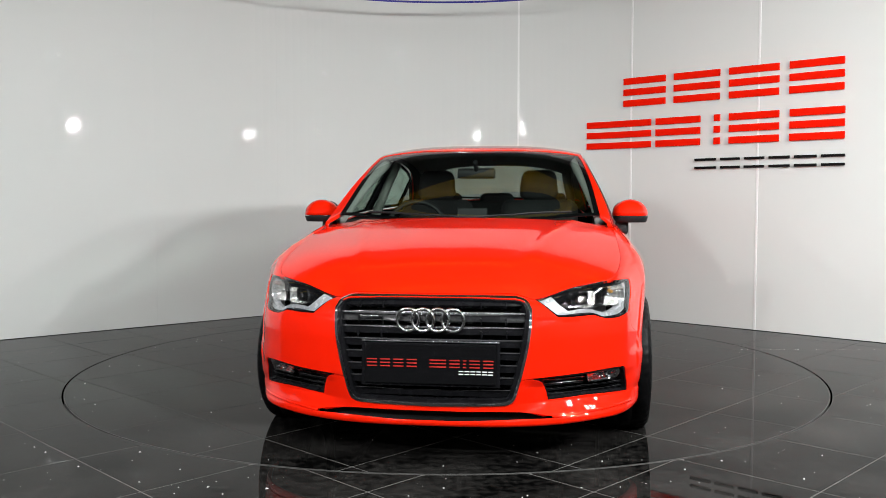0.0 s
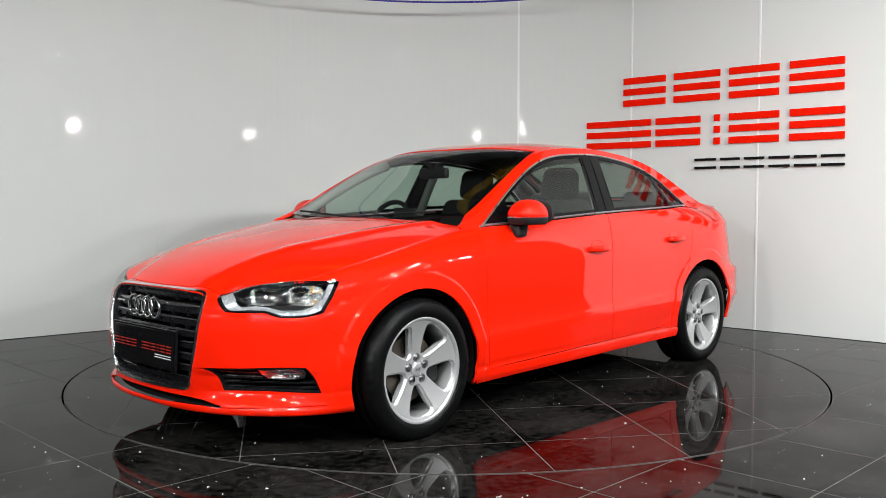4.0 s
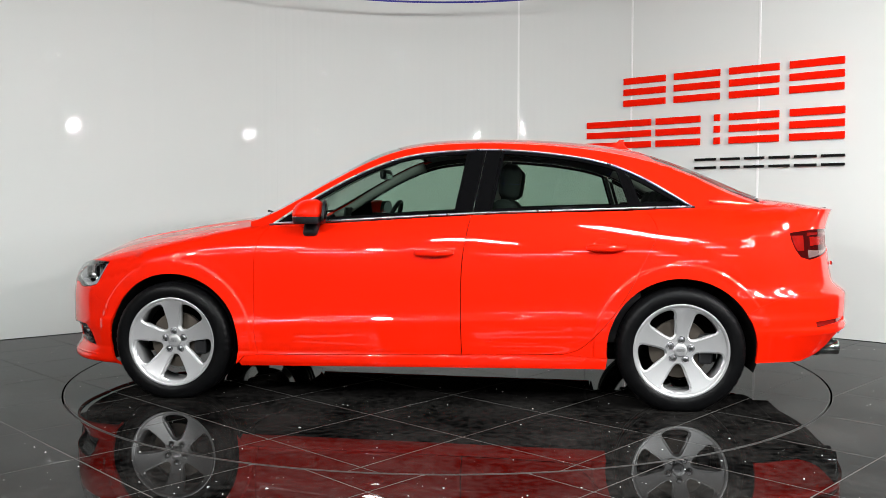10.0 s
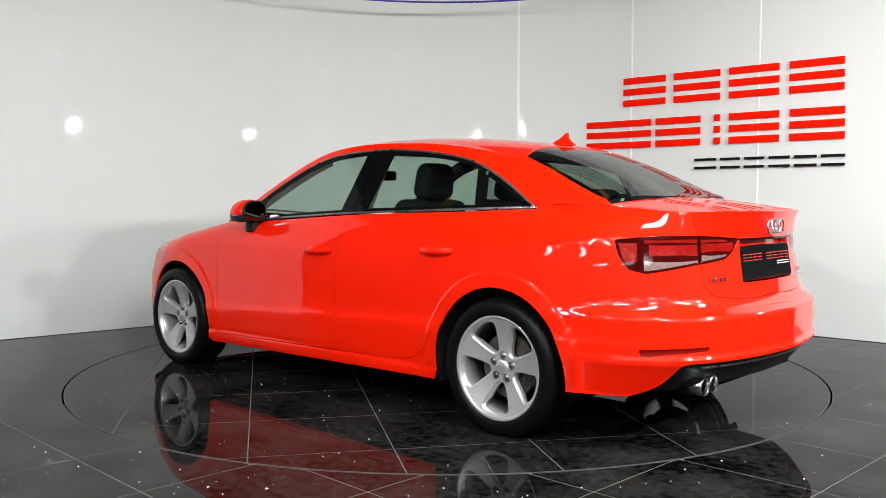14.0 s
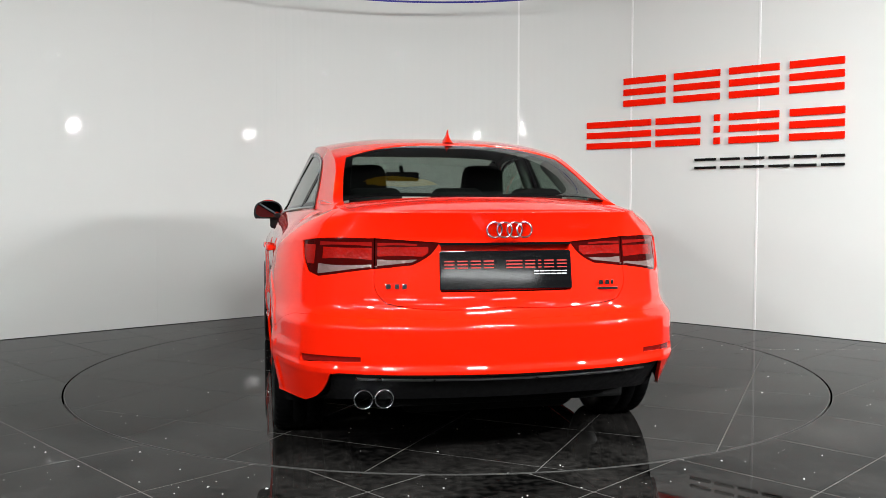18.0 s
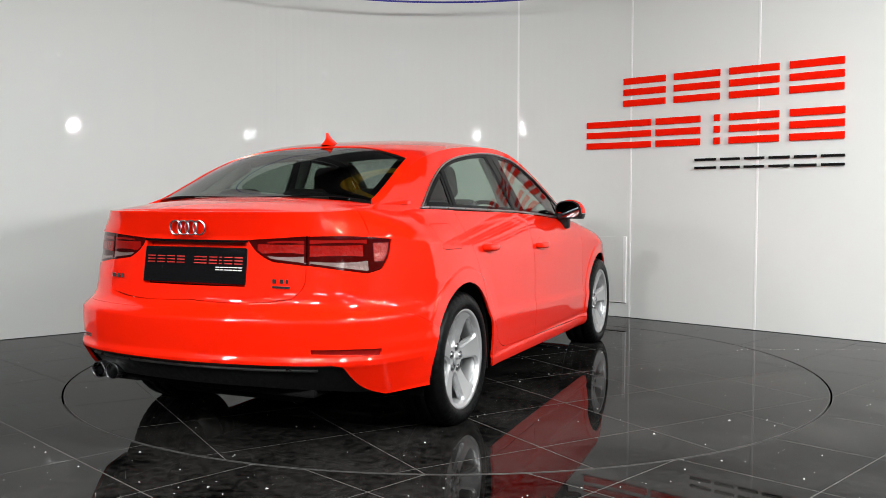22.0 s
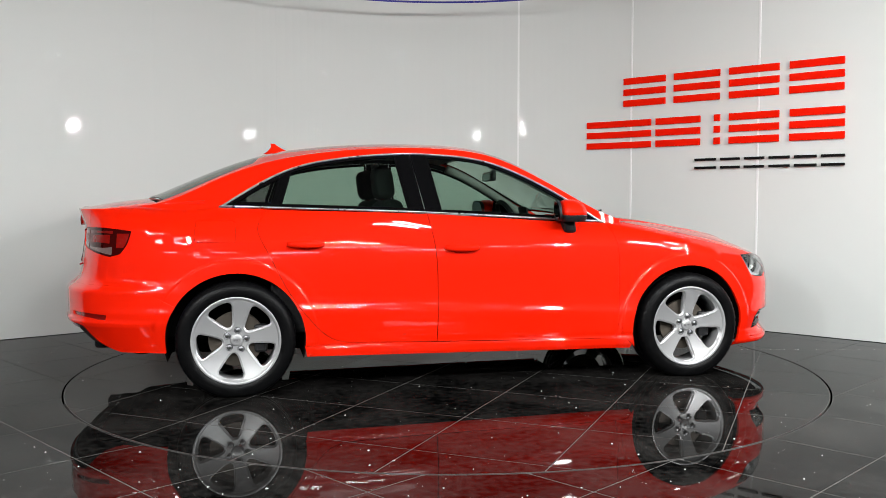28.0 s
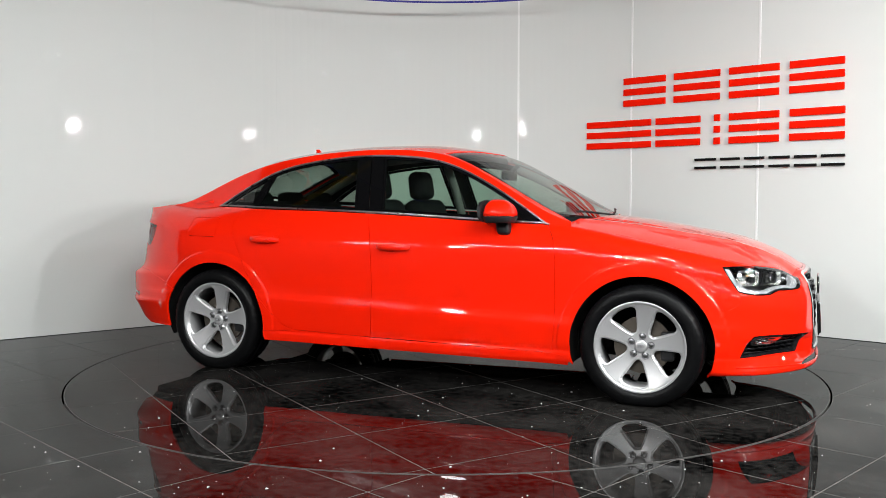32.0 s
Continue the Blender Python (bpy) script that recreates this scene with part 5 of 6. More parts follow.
LAMP_BED = material("dark_lamp_bed", (0.17, 0.17, 0.175), 0.3, 0.6)
WHITE_DRL = vary(material("white_light_guide", (0.46, 0.47, 0.48), 0.25, 0.3, coat=0.8), 60, 0.12, 0.2)
AMBER = material("amber_bulb", (0.55, 0.26, 0.05), 0.2, coat=0.5)
LAMPL = lift(LAMP, by_nose)
for k in (1, -1):
    m = (lambda l: l) if k > 0 else mirror_u
    lamp = new("headlamp")
    lamp.parent = car
    lamp["label"] = "clear headlamp with chrome reflectors and white light guide"
    sheet("bucket", [m(shrink(LAMPL, -0.004))], lambda p: on_nose(p, 0.105), lamp, [LAMP_BED], (0.03, 0.02), depth=0.01)
    sheet("surround", [m(shrink(LAMPL, 0.001)), m(shrink(LAMPL, 0.0045))], lambda p: on_nose(p, 0.004), lamp, [GLOSS_BLACK], (0.03, 0.02), depth=0.10)
    # light guide along the lower edge and up the outer end
    band = outline([(0.452, 0.652), (0.482, 0.628), (0.514, 0.604), (0.574, 0.602), (0.68, 0.603)], [(0.68, 0.603), (0.705, 0.596), (0.744, 0.584)], [(0.744, 0.584), (0.888, 0.591), (0.922, 0.600)], [(0.922, 0.600), (0.958, 0.65), (0.992, 0.706)], [(0.992, 0.706), (0.966, 0.704)], [(0.966, 0.704), (0.930, 0.645), (0.870, 0.606)], [(0.870, 0.606), (0.744, 0.600), (0.69, 0.615), (0.57, 0.614)], [(0.57, 0.614), (0.535, 0.637), (0.510, 0.668)], [(0.510, 0.668), (0.452, 0.652)], step=0.012)
    sheet("light_guide", [m(lift(band, by_nose))], lambda p: on_nose(p, 0.022), lamp, [WHITE_DRL], (0.02, 0.012), depth=0.03, label="white light guide strip")
    for u_, z, hw, hh in ((0.668, 0.653, 0.056, 0.034), (0.862, 0.660, 0.070, 0.040)):
        r = hh
        q = on_nose(np.array([(k * u_, z)]), 0.054)[0]
        q[2] = z
        n2 = base_normal(np.array([u_]))
        rot = Matrix.Rotation(math.atan2(k * float(n2[1][0]), float(n2[0][0])) * 0.8, 3, "Z")

        def put(bm, q=q, rot=rot):
            for v in bm.verts:
                v.co = rot @ v.co + Vector(q)

        # squarish chrome bowl
        bm = bmesh.new()
        rows = []
        for f in np.linspace(0, 1, 7):
            rr, xx = 0.45 + 0.55 * f ** 0.7, -0.012 + 0.040 * f
            row = []
            for i in range(28):
                a = 2 * math.pi * i / 28
                ca, sa = math.cos(a), math.sin(a)
                row.append(bm.verts.new((xx, hw * rr * math.copysign(abs(ca) ** 0.45, ca), hh * rr * math.copysign(abs(sa) ** 0.45, sa))))
            rows.append(row)
        for p, q2 in zip(rows, rows[1:]):
            for i in range(28):
                bm.faces.new((p[i], p[(i + 1) % 28], q2[(i + 1) % 28], q2[i]))
        bm.faces.new(rows[0])
        put(bm)
        ref = part("reflector", bm, REFLECTOR, lamp, "chrome reflector")
        bm = bmesh.new()
        lathe(bm, [(0.0001, 0.010), (0.008, 0.008), (0.013, 0.0), (0.014, -0.028), (0.0001, -0.028)], "X", segs=20, closed=False)
        put(bm)
        part("projector", bm, BRIGHT, ref, smooth=True)
        bm = bmesh.new()
        lathe(bm, [(0.0001, 0.006), (0.006, 0.002), (0.007, -0.02), (0.0001, -0.02)], "X", (0, r * 0.55, r * 0.3), 12, False)
        put(bm)
        part("bulb", bm, AMBER, ref, smooth=True)
    glass = sheet("cover", [m(shrink(LAMPL, 0.0015))], lambda p: on_nose(p, 0.002), lamp, [CLEAR], (0.02, 0.015), depth=0.0, label="clear lamp cover")
    # fog lamp opening
    fog = new("fog_lamp_grille")
    fog.parent = car
    fog["label"] = "black lower grille with a clear fog lamp"
    sheet("back", [m(shrink(FOG, -0.01))], lambda p: on_nose(p, 0.07), fog, [INNER], (0.03, 0.02), depth=0.01)
    sheet("frame", [m(shrink(FOG, 0.0)), m(shrink(FOG, 0.006))], lambda p: on_nose(p, 0.003), fog, [RIB], (0.03, 0.02), depth=0.07)
    for z, u_end in ((0.276, 2.0), (0.297, 2.0), (0.318, 0.66), (0.339, 0.65)):
        piece = strip_of(span_of(shrink(FOG, 0.005), 0.0, u_end), z, z + 0.011)
        slat = sheet("slat", [m(piece)], lambda p: on_nose(p, 0.022), fog, [RIB], (0.03, 0.01), depth=0.025)
        sheet("slat_edge", [m(strip_of(piece, z + 0.0085, z + 0.0115))], lambda p: on_nose(p, 0.019), slat, [RIB_EDGE], (0.04, 0.004), depth=0.004)
    fl = outline([(0.655, 0.361), (0.75, 0.366), (0.838, 0.364)], [(0.838, 0.364), (0.852, 0.345), (0.845, 0.325)], [(0.845, 0.325), (0.77, 0.320), (0.69, 0.322)], [(0.69, 0.322), (0.665, 0.340), (0.655, 0.361)])
    lens = sheet("fog_lamp", [m(fl)], lambda p: on_nose(p, 0.014 + 0.022 * np.clip(1 - ((np.abs(p[:, 0]) - 0.755) / 0.075) ** 2 - ((p[:, 1] - 0.343) / 0.019) ** 2, 0, 1)), fog, [FRAME], (0.008, 0.006), depth=0.01, label="small chrome fog lamp")
    bm = bmesh.new()
    q = on_nose(np.array([(k * 0.765, 0.343)]), 0.018)[0]
    lathe(bm, [(0.0001, 0.012), (0.008, 0.010), (0.012, 0.0), (0.012, -0.02), (0.0001, -0.02)], "X", q, 16, False)
    part("bulb", bm, BRIGHT, lens, smooth=True)
    sheet("cover", [m(shrink(fl, -0.002))], lambda p: on_nose(p, 0.010), lens, [CLEAR], (0.02, 0.02), depth=0.0)
    # crease of the shelf under the opening
    bm = bmesh.new()
    line = stroke([(0.939, 0.216), (0.763, 0.213), (0.487, 0.203)], 0.03)
    tube(bm, [tuple(v) for v in on_nose(line * (k, 1), 0.002)], 0.0055, 8)
    part("shelf_edge", bm, PAINT, front, smooth=True)
sheet("lip_slot", [shrink(SLOT, -0.012)], lambda p: on_nose(p, 0.05), car, [INNER], (0.04, 0.012), depth=0.004, label="black slot over the front lip")

# ---- mirrors, handles, fin, exhaust, wipers
for s in (1, -1):
    mirror = new("door_mirror")
    mirror.parent = car
    mirror["label"] = "red-capped door mirror on a black foot"
    c = Vector((0.575, s * 0.878, 0.0))

    def shell(bm, z0, z1, grow=0.0):
        """Half of the rounded mirror head between two heights."""
        rows = []
        for i in range(9):
            f = math.sin(i / 8 * math.pi / 2)
            z = z0 + (z1 - z0) * f
            g = (z - 0.930) / 0.125
            k_ = math.sqrt(max(0.0, 1 - (abs(g - 0.34) / 0.68) ** 2.1)) + 0.001
            row = []
            for j in range(28):
                a = 2 * math.pi * j / 28
                ca, sa = math.cos(a), math.sin(a)
                ex = ca if ca > 0 else -abs(ca) ** 0.45
                ey = math.copysign(abs(sa) ** 0.7, sa)
                x = (0.10 * (0.06 + 0.94 * k_) if ex > 0 else 0.070 * (0.3 + 0.7 * k_)) * ex
                y = (0.097 + grow) * ey * k_
                row.append(bm.verts.new((c.x + x + 0.012 - 0.25 * (y * s) * 0, c.y + s * y - s * 0.005, z)))
            rows.append(row)
        for p, q in zip(rows, rows[1:]):
            for j in range(28):
                bm.faces.new((p[j], p[(j + 1) % 28], q[(j + 1) % 28], q[j]))
        bm.faces.new(rows[0])
        bm.faces.new(rows[-1][::-1])

    bm = bmesh.new()
    shell(bm, 0.968, 1.0571)
    part("cap", bm, PAINT, mirror, "red mirror cap", True)
    bm = bmesh.new()
    shell(bm, 0.932, 0.967)
    part("lower_housing", bm, DARK, mirror, smooth=True)
    bm = bmesh.new()
    shell(bm, 0.966, 0.9685, 0.002)
    part("trim_line", bm, CHROME, mirror)
    bm = bmesh.new()
    vs = box(bm, (0.075, 0.075, 0.10), (0.60, s * 0.825, 0.915), 0.018)
    for v in bm.verts:
        v.co.x += (0.92 - v.co.z) * 0.15
    part("foot", bm, DARK, mirror, "black mirror foot", True)
    for name, grow2, x_, mat in (("back_frame", 1.0, 0.516, DARK), ("mirror_glass", 0.86, 0.508, MIRROR)):
        bm = bmesh.new()
        lo, hi = [], []
        for i in range(32):
            a = 2 * math.pi * i / 32
            ca, sa = math.cos(a), math.sin(a)
            y = 0.093 * grow2 * math.copysign(abs(ca) ** 0.75, ca)
            z = 0.992 + 0.059 * grow2 * math.copysign(abs(sa) ** 0.75, sa)
            y *= 1 - 0.12 * (z - 0.992) / 0.06
            lean_ = -0.20 * y - 0.1 * (z - 0.992)
            lo.append(bm.verts.new((x_ + lean_, c.y + s * (y - 0.004), z)))
            hi.append(bm.verts.new((x_ + 0.014 + lean_, c.y + s * (y * 0.98 - 0.004), z)))
        for i in range(32):
            bm.faces.new((lo[i], lo[(i + 1) % 32], hi[(i + 1) % 32], hi[i]))
        bm.faces.new(lo)
        bm.faces.new(hi[::-1])
        part(name, bm, mat, mirror, "mirror glass" if name == "mirror_glass" else "")
    # handles
    for x0, x1, z in ((0.055, -0.150, 0.787), (-0.815, -1.015, 0.816)):
        handle = new("door_handle")
        handle.parent = car
        handle["label"] = "red pull handle over a shallow cup"
        xc = (x0 + x1) / 2
        loop = np.array([(xc + 0.002 + 0.062 * math.cos(t), z + 0.006 + 0.036 * math.sin(t)) for t in np.linspace(0, 2 * math.pi, 30, endpoint=False)])
        sheet("cup", [loop], lambda p, s=s, loop=loop, xc=xc, z=z: on_side(p, s, -0.0025) - np.stack([0 * p[:, 0], s * 0.022 * np.clip(1 - ((p[:, 0] - xc) / 0.062) ** 2 - ((p[:, 1] - z - 0.006) / 0.036) ** 2, 0, 1), 0 * p[:, 0]], 1), handle, [PAINT], (0.01, 0.008), depth=0.002)
        bm = bmesh.new()
        rows = []
        for i in range(15):
            f = i / 14
            x = x0 + (x1 - x0) * f
            bow = 0.034 * math.sin(math.pi * f) ** 0.4 + 0.002
            y0 = on_side(np.array([(x, z)]), s)[0][1] * s
            hh = 0.0195 * (0.55 + 0.45 * math.sin(math.pi * f) ** 0.5)
            row = []
            for j in range(10):
                a = 2 * math.pi * j / 10
                row.append(bm.verts.new((x, s * (y0 + bow + 0.009 * math.cos(a)), z + 0.004 * (f - 0.5) + hh * math.sin(a))))
            rows.append(row)
        for p, q in zip(rows, rows[1:]):
            for j in range(10):
                bm.faces.new((p[j], p[(j + 1) % 10], q[(j + 1) % 10], q[j]))
        bm.faces.new(rows[0])
        bm.faces.new(rows[-1][::-1])
        part("grip", bm, PAINT, handle, smooth=True)

# aerial fin
bm = bmesh.new()
rows = []
for i in range(8):
    f = i / 7
    z = 1.342 + 0.066 * f
    ln, th = 0.090 * (1 - f) ** 1.8 + 0.014, 0.024 * (1 - f) ** 3 + 0.006 * (1 - f) + 0.0025
    xc = -1.01 - 0.045 * f
    rows.append([bm.verts.new((xc + ln * math.cos(2 * math.pi * j / 16), th * math.sin(2 * math.pi * j / 16), z)) for j in range(16)])
for p, q in zip(rows, rows[1:]):
    for j in range(16):
        bm.faces.new((p[j], p[(j + 1) % 16], q[(j + 1) % 16], q[j]))
bm.faces.new(rows[-1][::-1])
part("aerial_fin", bm, PAINT, car, "small red shark-fin aerial", True)

# exhaust tips
for y in (0.560, 0.480):
    bm = bmesh.new()
    lathe(bm, [(0.036, -2.125), (0.0375, -2.120), (0.036, -2.02), (0.033, -2.02), (0.0335, -2.12)], "X", (0, y, 0.290), 36)
    part("exhaust_tip", bm, CHROME, car, "round chrome exhaust tip", True)
bm = bmesh.new()
lathe(bm, [(0.0001, -0.36), (0.11, -0.36), (0.125, -0.33), (0.125, 0.33), (0.11, 0.36), (0.0001, 0.36)], "Y", (-1.82, 0.0, 0.285), 28, False)
part("silencer", bm, INNER, car, "black silencer box", True)

# wipers
for s, y0, y1 in ((1, 0.10, -0.52), (1, 0.55, 0.02)):
    bm = bmesh.new()
    pts = []
    for f in np.linspace(0, 1, 12):
        y = y0 + (y1 - y0) * f
        x = float(np.interp(abs(y), [0, 0.25, 0.5, 0.7], [1.022, 1.0, 0.942, 0.86])) - 0.012 * math.sin(math.pi * f)
        pts.append((x, y, float(top(np.array(x), np.array(y))) + 0.014))
    tube(bm, pts, 0.006, 6)
    part("wiper", bm, DARK, car, "black wiper blade")
# cowl under the bonnet's rear edge
cowl = np.concatenate([stroke([(1.09, 0.0), (1.07, 0.3), (1.0, 0.55), (0.93, 0.72)])[:-1], stroke([(0.93, 0.72), (0.86, 0.70)])[:-1], stroke([(0.86, 0.70), (0.94, 0.5), (1.0, 0.25), (1.02, 0.0)])])
sheet("cowl", [np.concatenate([cowl[:-1], flip(cowl)[::-1][:-1]])], lambda p: np.stack([p[:, 0], p[:, 1], np.minimum(bonnet(p[:, 0], p[:, 1]) - 0.018, top(np.minimum(p[:, 0], 1.02), p[:, 1]) + 0.0)], 1), car, [DARK], (0.03, 0.03), depth=0.01)

# ---- wheels
def build_wheel(x, side, turn):
    """Tyre and five-spoke alloy rim; the wheel's axle lies along y."""
    w = new("wheel")
    w.parent = car
    w.location = (x, side * (0.788 if x > 0 else 0.775), HUB_Z)
    w.rotation_euler = (0, 0, 0 if side > 0 else math.pi)
    R = 0.317
    bm = bmesh.new()
    prof = [(0.222, -0.095), (0.225, 0.092), (0.238, 0.106), (0.264, 0.112), (0.290, 0.108), (0.306, 0.098), (0.314, 0.085), (R, 0.066), (R, 0.034), (0.311, 0.031), (R, 0.028), (R, -0.028), (0.311, -0.031), (R, -0.034), (R, -0.066), (0.314, -0.085), (0.306, -0.098), (0.290, -0.108), (0.26, -0.112), (0.236, -0.106)]
    lathe(bm, prof, "Y", segs=192)
    for v in bm.verts:
        r_ = math.hypot(v.co.x, v.co.z)
        if r_ > 0.300 and abs(v.co.y) > 0.05:
            step_ = int(round((math.atan2(v.co.z, v.co.x) / (2 * math.pi)) * 192 + (3 if v.co.y < 0 else 0) - 20 * abs(v.co.y)))
            if step_ % 4 == 0:
                v.co.x, v.co.z = v.co.x * (1 - 0.0035 / r_), v.co.z * (1 - 0.0035 / r_)
    for v in bm.verts:
        v.co.z = max(v.co.z, 0.0005 - HUB_Z)
    t = part("tyre", bm, RUBBER, w, "black low-profile tyre", True)
    bm = bmesh.new()
    lathe(bm, [(0.222, 0.098), (0.237, 0.104), (0.239, 0.098), (0.232, 0.09), (0.222, -0.08), (0.212, -0.08), (0.208, 0.07)], "Y", segs=72)
    part("rim_barrel", bm, SILVER, w, smooth=True)
    # spoked face: a disc with five holes
    holes = []
    for k in range(5):
        c = turn + radians(72 * k + 36)
        pts = []
        for r, dw in ((0.078, 0.012), (0.095, 0.024), (0.12, 0.037), (0.16, 0.056), (0.188, 0.069), (0.200, 0.069), (0.207, 0.058), (0.211, 0.035), (0.212, 0.0)):
            pts.append((r, math.atan2(dw, r)))
        loop = [(r * math.cos(c + a), r * math.sin(c + a)) for r, a in pts] + [(r * math.cos(c - a), r * math.sin(c - a)) for r, a in pts[-2::-1]] + [(0.074 * math.cos(c), 0.074 * math.sin(c))]
        holes.append(np.array(loop))
    n = 96
    rim = np.array([(0.2305 * math.cos(2 * math.pi * i / n), 0.2305 * math.sin(2 * math.pi * i / n)) for i in range(n)])

    def dish(p):
        r = np.hypot(p[:, 0], p[:, 1])
        return np.stack([p[:, 0], 0.060 + 0.036 * np.clip((r - 0.05) / 0.18, 0, 1) ** 1.6, p[:, 1]], 1)

    def bevelled(p, loops=holes):
        q = dish(p)
        d = np.full(len(p), 1.0)
        for loop in loops:
            for a_, b_ in zip(loop, np.roll(loop, -1, 0)):
                ab = b_ - a_
                f = np.clip(((p - a_) @ ab) / max(ab @ ab, 1e-12), 0, 1)
                d = np.minimum(d, np.linalg.norm(p - a_ - f[:, None] * ab, axis=1))
        q[:, 1] -= 0.013 * np.clip(1 - d / 0.0095, 0, 1)
        return q

    face = sheet("spokes", [rim] + [shrink(h, -0.0095) for h in holes], dish, w, [SILVER, SILVER], (0.02, 0.02), depth=0.03, label="silver five-spoke wheel face", centre=(0, -1, 0))
    for h in holes:
        sheet("window_edge", [shrink(h, -0.0094), h], lambda p, h=h: bevelled(p, [h]), face, [SILVER, SILVER], (0.02, 0.02), depth=0.022, centre=(0, -1, 0))
    bm = bmesh.new()
    lathe(bm, [(0.0001, 0.070), (0.022, 0.0695), (0.031, 0.067), (0.034, 0.062), (0.034, 0.05), (0.0001, 0.05)], "Y", segs=32, closed=False)
    cap = part("hub_cap", bm, SILVER, w, smooth=True)
    for k in range(4):
        bm = bmesh.new()
        torus(bm, 0.0062, 0.0009, (-0.0126 + 0.0084 * k, 0.0702, 0.0), "Y", 16, 6)
        part("ring", bm, SATIN, cap)
    for k in range(5):
        a = turn + radians(72 * k)
        at = (0.0535 * math.cos(a), 0, 0.0535 * math.sin(a))
        bm = bmesh.new()
        lathe(bm, [(0.0145, 0.0605), (0.0185, 0.0645), (0.0195, 0.0605), (0.0195, 0.05), (0.0145, 0.05)], "Y", at, 16)
        seat_ = part("bolt_seat", bm, SATIN, w, smooth=True)
        bm = bmesh.new()
        lathe(bm, [(0.0001, 0.0665), (0.0095, 0.0665), (0.0125, 0.064), (0.0135, 0.045), (0.0001, 0.045)], "Y", at, 12, False)
        part("wheel_bolt", bm, SATIN, w, smooth=True)
    bm = bmesh.new()
    lathe(bm, [(0.07, 0.012), (0.148, 0.012), (0.148, -0.01), (0.07, -0.01)], "Y", segs=48)
    part("brake_disc", bm, STEEL, w)
    bm = bmesh.new()
    lathe(bm, [(0.0001, 0.045), (0.072, 0.03), (0.074, -0.05), (0.0001, -0.06)], "Y", segs=24, closed=False)
    part("hub", bm, STEEL, w)
    bm = bmesh.new()
    box(bm, (0.07, 0.07, 0.15), (-0.13, 0.0, 0.0), 0.012)
    part("brake_caliper", bm, DARK, w)
    return w


for x, side, turn in ((HUB_F, 1, 88), (HUB_R, 1, 96), (HUB_F, -1, 98), (HUB_R, -1, 99)):
    build_wheel(x, side, radians(turn))

# ---- underside, and bulkheads that black out the hollow body
bm = bmesh.new()
box(bm, (3.4, 1.0, 0.07), (0.2, 0, 0.222), 0.02)
box(bm, (1.86, 1.40, 0.08), (0.05, 0, 0.222), 0.02)
part("floor_pan", bm, INNER, car)
for name, length, width, at in (("engine_tray", 1.06, 0.92, (1.44, 0, 0.205)), ("rear_tray", 0.86, 1.06, (-1.62, 0, 0.262))):
    bm = bmesh.new()
    box(bm, (length, width, 0.05), at, 0.015)
    part(name, bm, INNER, car, "black plastic undertray")
# dark sheets added to block sight through engine bay, cabin ends and boot
for x, z0, z1, w in ((0.98, 0.2, 0.90, 1.40), (-1.50, 0.2, 0.98, 1.16), (1.98, 0.22, 0.66, 1.0), (-1.93, 0.40, 0.93, 0.9)):
    bm = bmesh.new()
    box(bm, (0.02, w, z1 - z0), (x, 0, (z0 + z1) / 2), 0.004)
    part("blackout_bulkhead", bm, INNER, car)

# ---- cabin
bm = bmesh.new()
rows = []
for f in np.linspace(-1, 1, 17):
    y = 0.70 * f
    cowl_z = 0.90 + 0.035 * (abs(f + 0.5) < 0.32) * math.cos((f + 0.5) / 0.32 * math.pi / 2)
    rows.append([bm.verts.new(p) for p in ((0.97, y, 0.60), (0.93 - 0.08 * f * f, y, 0.905), (0.70, y, cowl_z + 0.012), (0.56, y, cowl_z), (0.52, y, 0.84), (0.60, y, 0.60))])
for p, q in zip(rows, rows[1:]):
    for k in range(6):
        bm.faces.new((p[k], p[(k + 1) % 6], q[(k + 1) % 6], q[k]))
bm.faces.new(rows[0])
bm.faces.new(rows[-1][::-1])
part("dashboard", bm, DARK, car, "black dashboard", True)
bm = bmesh.new()
box(bm, (0.014, 0.17, 0.085), (0.60, 0.0, 0.968), 0.005, Matrix.Rotation(radians(-12), 3, "Y"))
part("display_screen", bm, DARK, car, "small black display standing on the dashboard")
wheel_in = new("steering_wheel")
wheel_in.parent = car
m = Matrix.Translation((0.40, -0.355, 0.885)) @ Matrix.Rotation(radians(-24), 4, "Y")
bm = bmesh.new()
torus(bm, 0.172, 0.015, (0, 0, 0), "X", 40, 10)
bm.transform(m)
part("wheel_ring", bm, DARK, wheel_in, smooth=True)
bm = bmesh.new()
box(bm, (0.05, 0.15, 0.10), (0.02, 0, 0), 0.02)
box(bm, (0.02, 0.33, 0.035), (0.01, 0, 0.0), 0.008)
box(bm, (0.02, 0.04, 0.17), (0.01, 0, -0.085), 0.008)
bm.transform(m)
part("wheel_centre", bm, DARK, wheel_in)
bm = bmesh.new()
rod(bm, (0.42, -0.355, 0.88), (0.65, -0.355, 0.80), 0.035)
part("column", bm, DARK, wheel_in)


def cushion(bm, size, at, rot=None, bevel=0.05):
    box(bm, size, at, min(bevel, min(size) * 0.48), rot, 4)


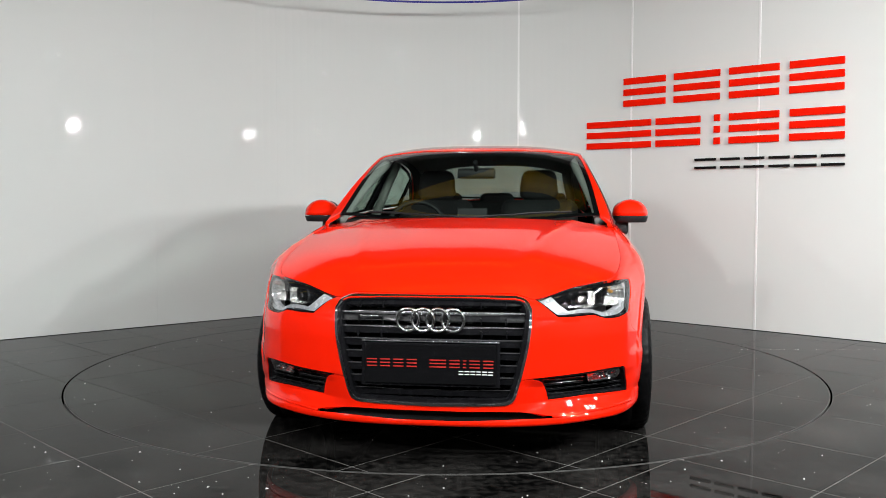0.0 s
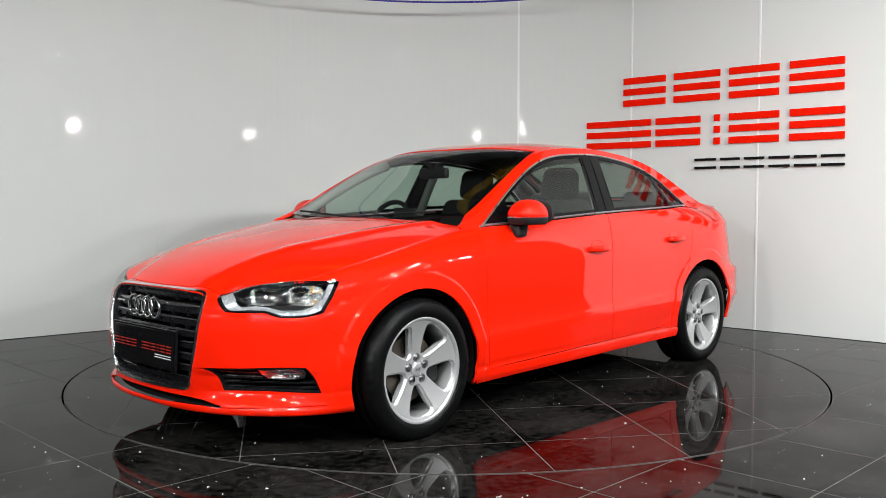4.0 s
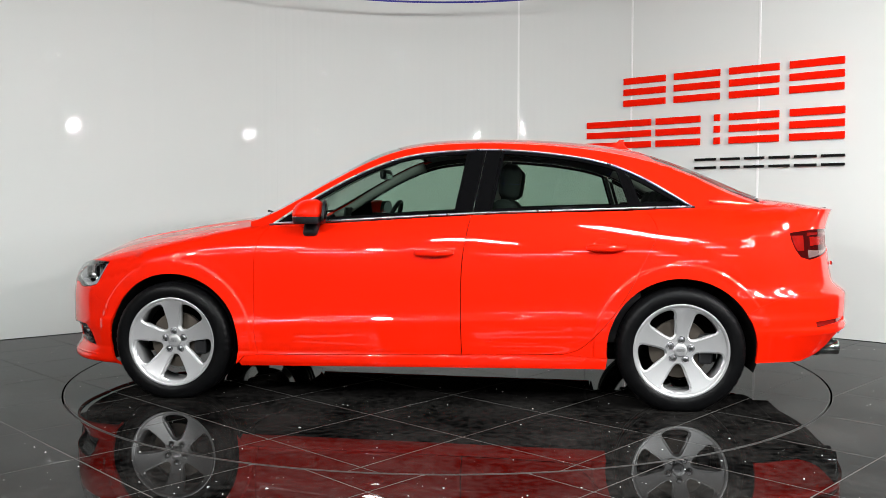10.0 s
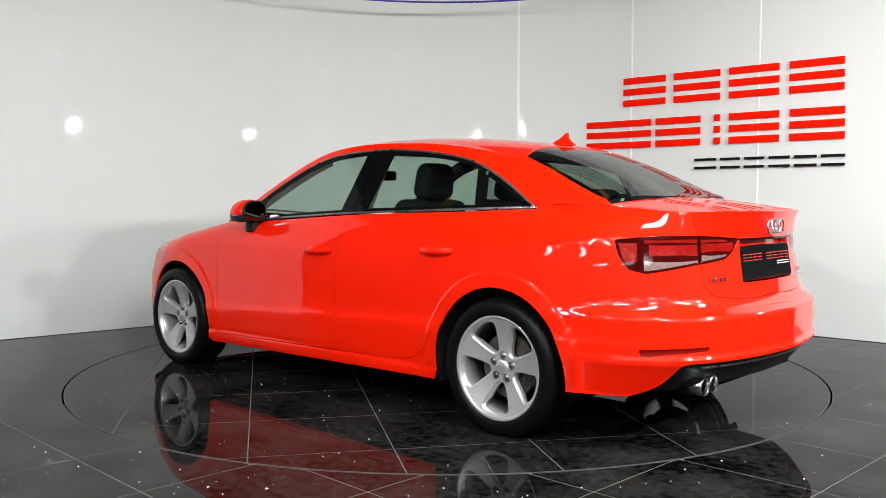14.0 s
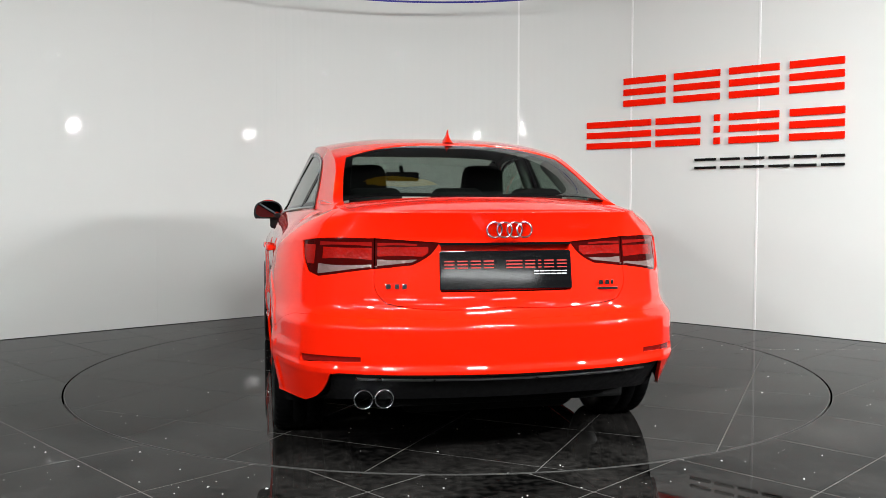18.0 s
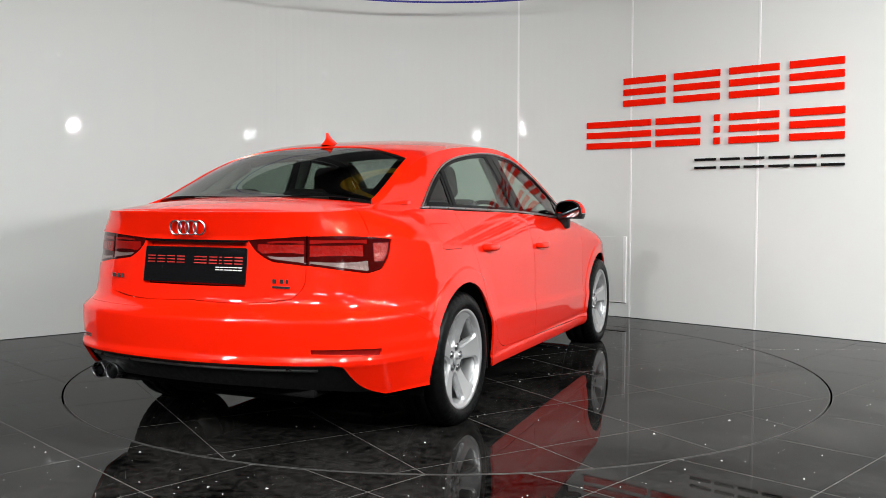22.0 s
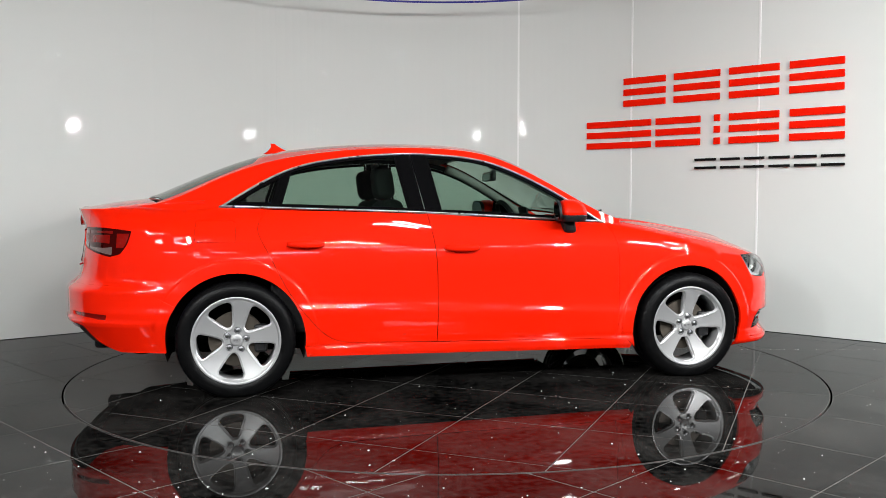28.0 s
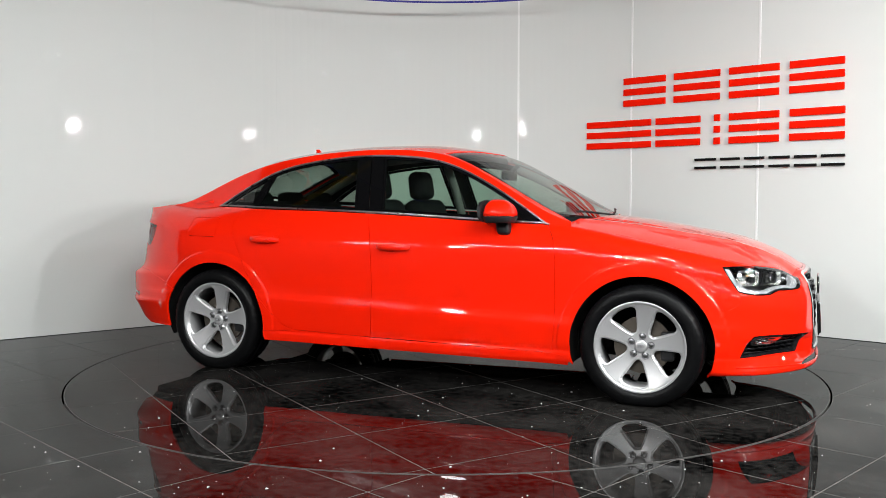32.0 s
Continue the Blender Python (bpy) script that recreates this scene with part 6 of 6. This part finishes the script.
lean = Matrix.Rotation(radians(-20), 3, "Y")
for y in (0.345, -0.345):
    seat = new("front_seat")
    seat.parent = car
    seat["label"] = "dark cloth front seat with headrest"
    bm = bmesh.new()
    cushion(bm, (0.50, 0.50, 0.16), (0.02, y, 0.50))
    part("seat", bm, FABRIC, seat, smooth=True)
    bm = bmesh.new()
    cushion(bm, (0.14, 0.50, 0.62), (-0.30, y, 0.76), lean, 0.06)
    part("backrest", bm, FABRIC, seat, smooth=True)
    bm = bmesh.new()
    cushion(bm, (0.115, 0.255, 0.20), (-0.415, y, 1.155), Matrix.Rotation(radians(-8), 3, "Y"), 0.05)
    for v in bm.verts:
        if v.co.z > 1.15:
            v.co.y = y + (v.co.y - y) * (1 - 1.4 * (v.co.z - 1.15))
    part("headrest", bm, FABRIC, seat, smooth=True)
    for d in (-0.06, 0.06):
        bm = bmesh.new()
        rod(bm, (-0.40, y + d, 1.0), (-0.415, y + d, 1.09), 0.007)
        part("headrest_rod", bm, CHROME, seat)
bench = new("rear_seat")
bench.parent = car
bench["label"] = "dark cloth rear bench with three low headrests"
bm = bmesh.new()
cushion(bm, (0.50, 1.30, 0.18), (-0.85, 0, 0.50))
part("seat", bm, FABRIC, bench, smooth=True)
bm = bmesh.new()
cushion(bm, (0.14, 1.24, 0.60), (-1.17, 0, 0.76), lean, 0.06)
part("backrest", bm, FABRIC, bench, smooth=True)
for y in (-0.40, 0.0, 0.40):
    bm = bmesh.new()
    cushion(bm, (0.10, 0.26, 0.13), (-1.27, y, 1.045), lean, 0.045)
    part("headrest", bm, FABRIC, bench, smooth=True)
bm = bmesh.new()
cushion(bm, (0.42, 1.16, 0.03), (-1.50, 0, 1.00), None, 0.012)
part("parcel_shelf", bm, FABRIC, car)
im = new("rear_view_mirror")
im.parent = car
bm = bmesh.new()
box(bm, (0.035, 0.225, 0.062), (0.36, 0.0, 1.210), 0.015, None, 3)
part("housing", bm, DARK, im, smooth=True)
bm = bmesh.new()
box(bm, (0.004, 0.205, 0.048), (0.340, 0.0, 1.208), 0.0015)
part("mirror_glass", bm, MIRROR, im)
bm = bmesh.new()
rod(bm, (0.37, 0, 1.23), (0.42, 0, 1.275), 0.014)
part("stalk", bm, DARK, im)
for s in (1, -1):
    # door linings and pillar trims
    bm = bmesh.new()
    box(bm, (1.9, 0.05, 0.62), (-0.15, s * 0.745, 0.63), 0.02)
    part("door_lining", bm, FABRIC, car)
    xs_ = np.linspace(0.84, 0.20, 10)
    bm = bmesh.new()
    tube(bm, [(x, s * (float(rail_y(x)) - 0.045), float(rail_z(x)) - 0.035) for x in xs_], 0.030, 8)
    part("pillar_trim", bm, TRIM_GREY, car, "pale grey pillar trim", True)
    bm = bmesh.new()
    tube(bm, [(-0.26, s * 0.74, 0.95), (-0.29, s * 0.665, 1.15), (-0.32, s * 0.60, 1.30)], 0.030, 8)
    part("pillar_trim", bm, TRIM_GREY, car, "pale grey pillar trim", True)
    bm = bmesh.new()
    tube(bm, [(-1.04, s * 0.525, 1.235), (-1.24, s * 0.545, 1.135), (-1.45, s * 0.575, 1.02)], 0.030, 8)
    part("pillar_trim", bm, TRIM_GREY, car, "pale grey pillar trim", True)


# ---------------------------------------------------------------- what moves
def motions():
    times = [0, 0.1, 0.2] + [0.5 * k for k in range(1, 64)] + [31.8, 31.9, 32.0]
    turn = lambda t: pose(0, 0, 0, 0, 0, 262.4935 - 8.90464 * t)
    walk(turntable, [(t, turn(t)) for t in times])
    walk(car, [(t, turn(t) @ Matrix.Translation((-0.0138, 0.2245, 0))) for t in times])


motions()
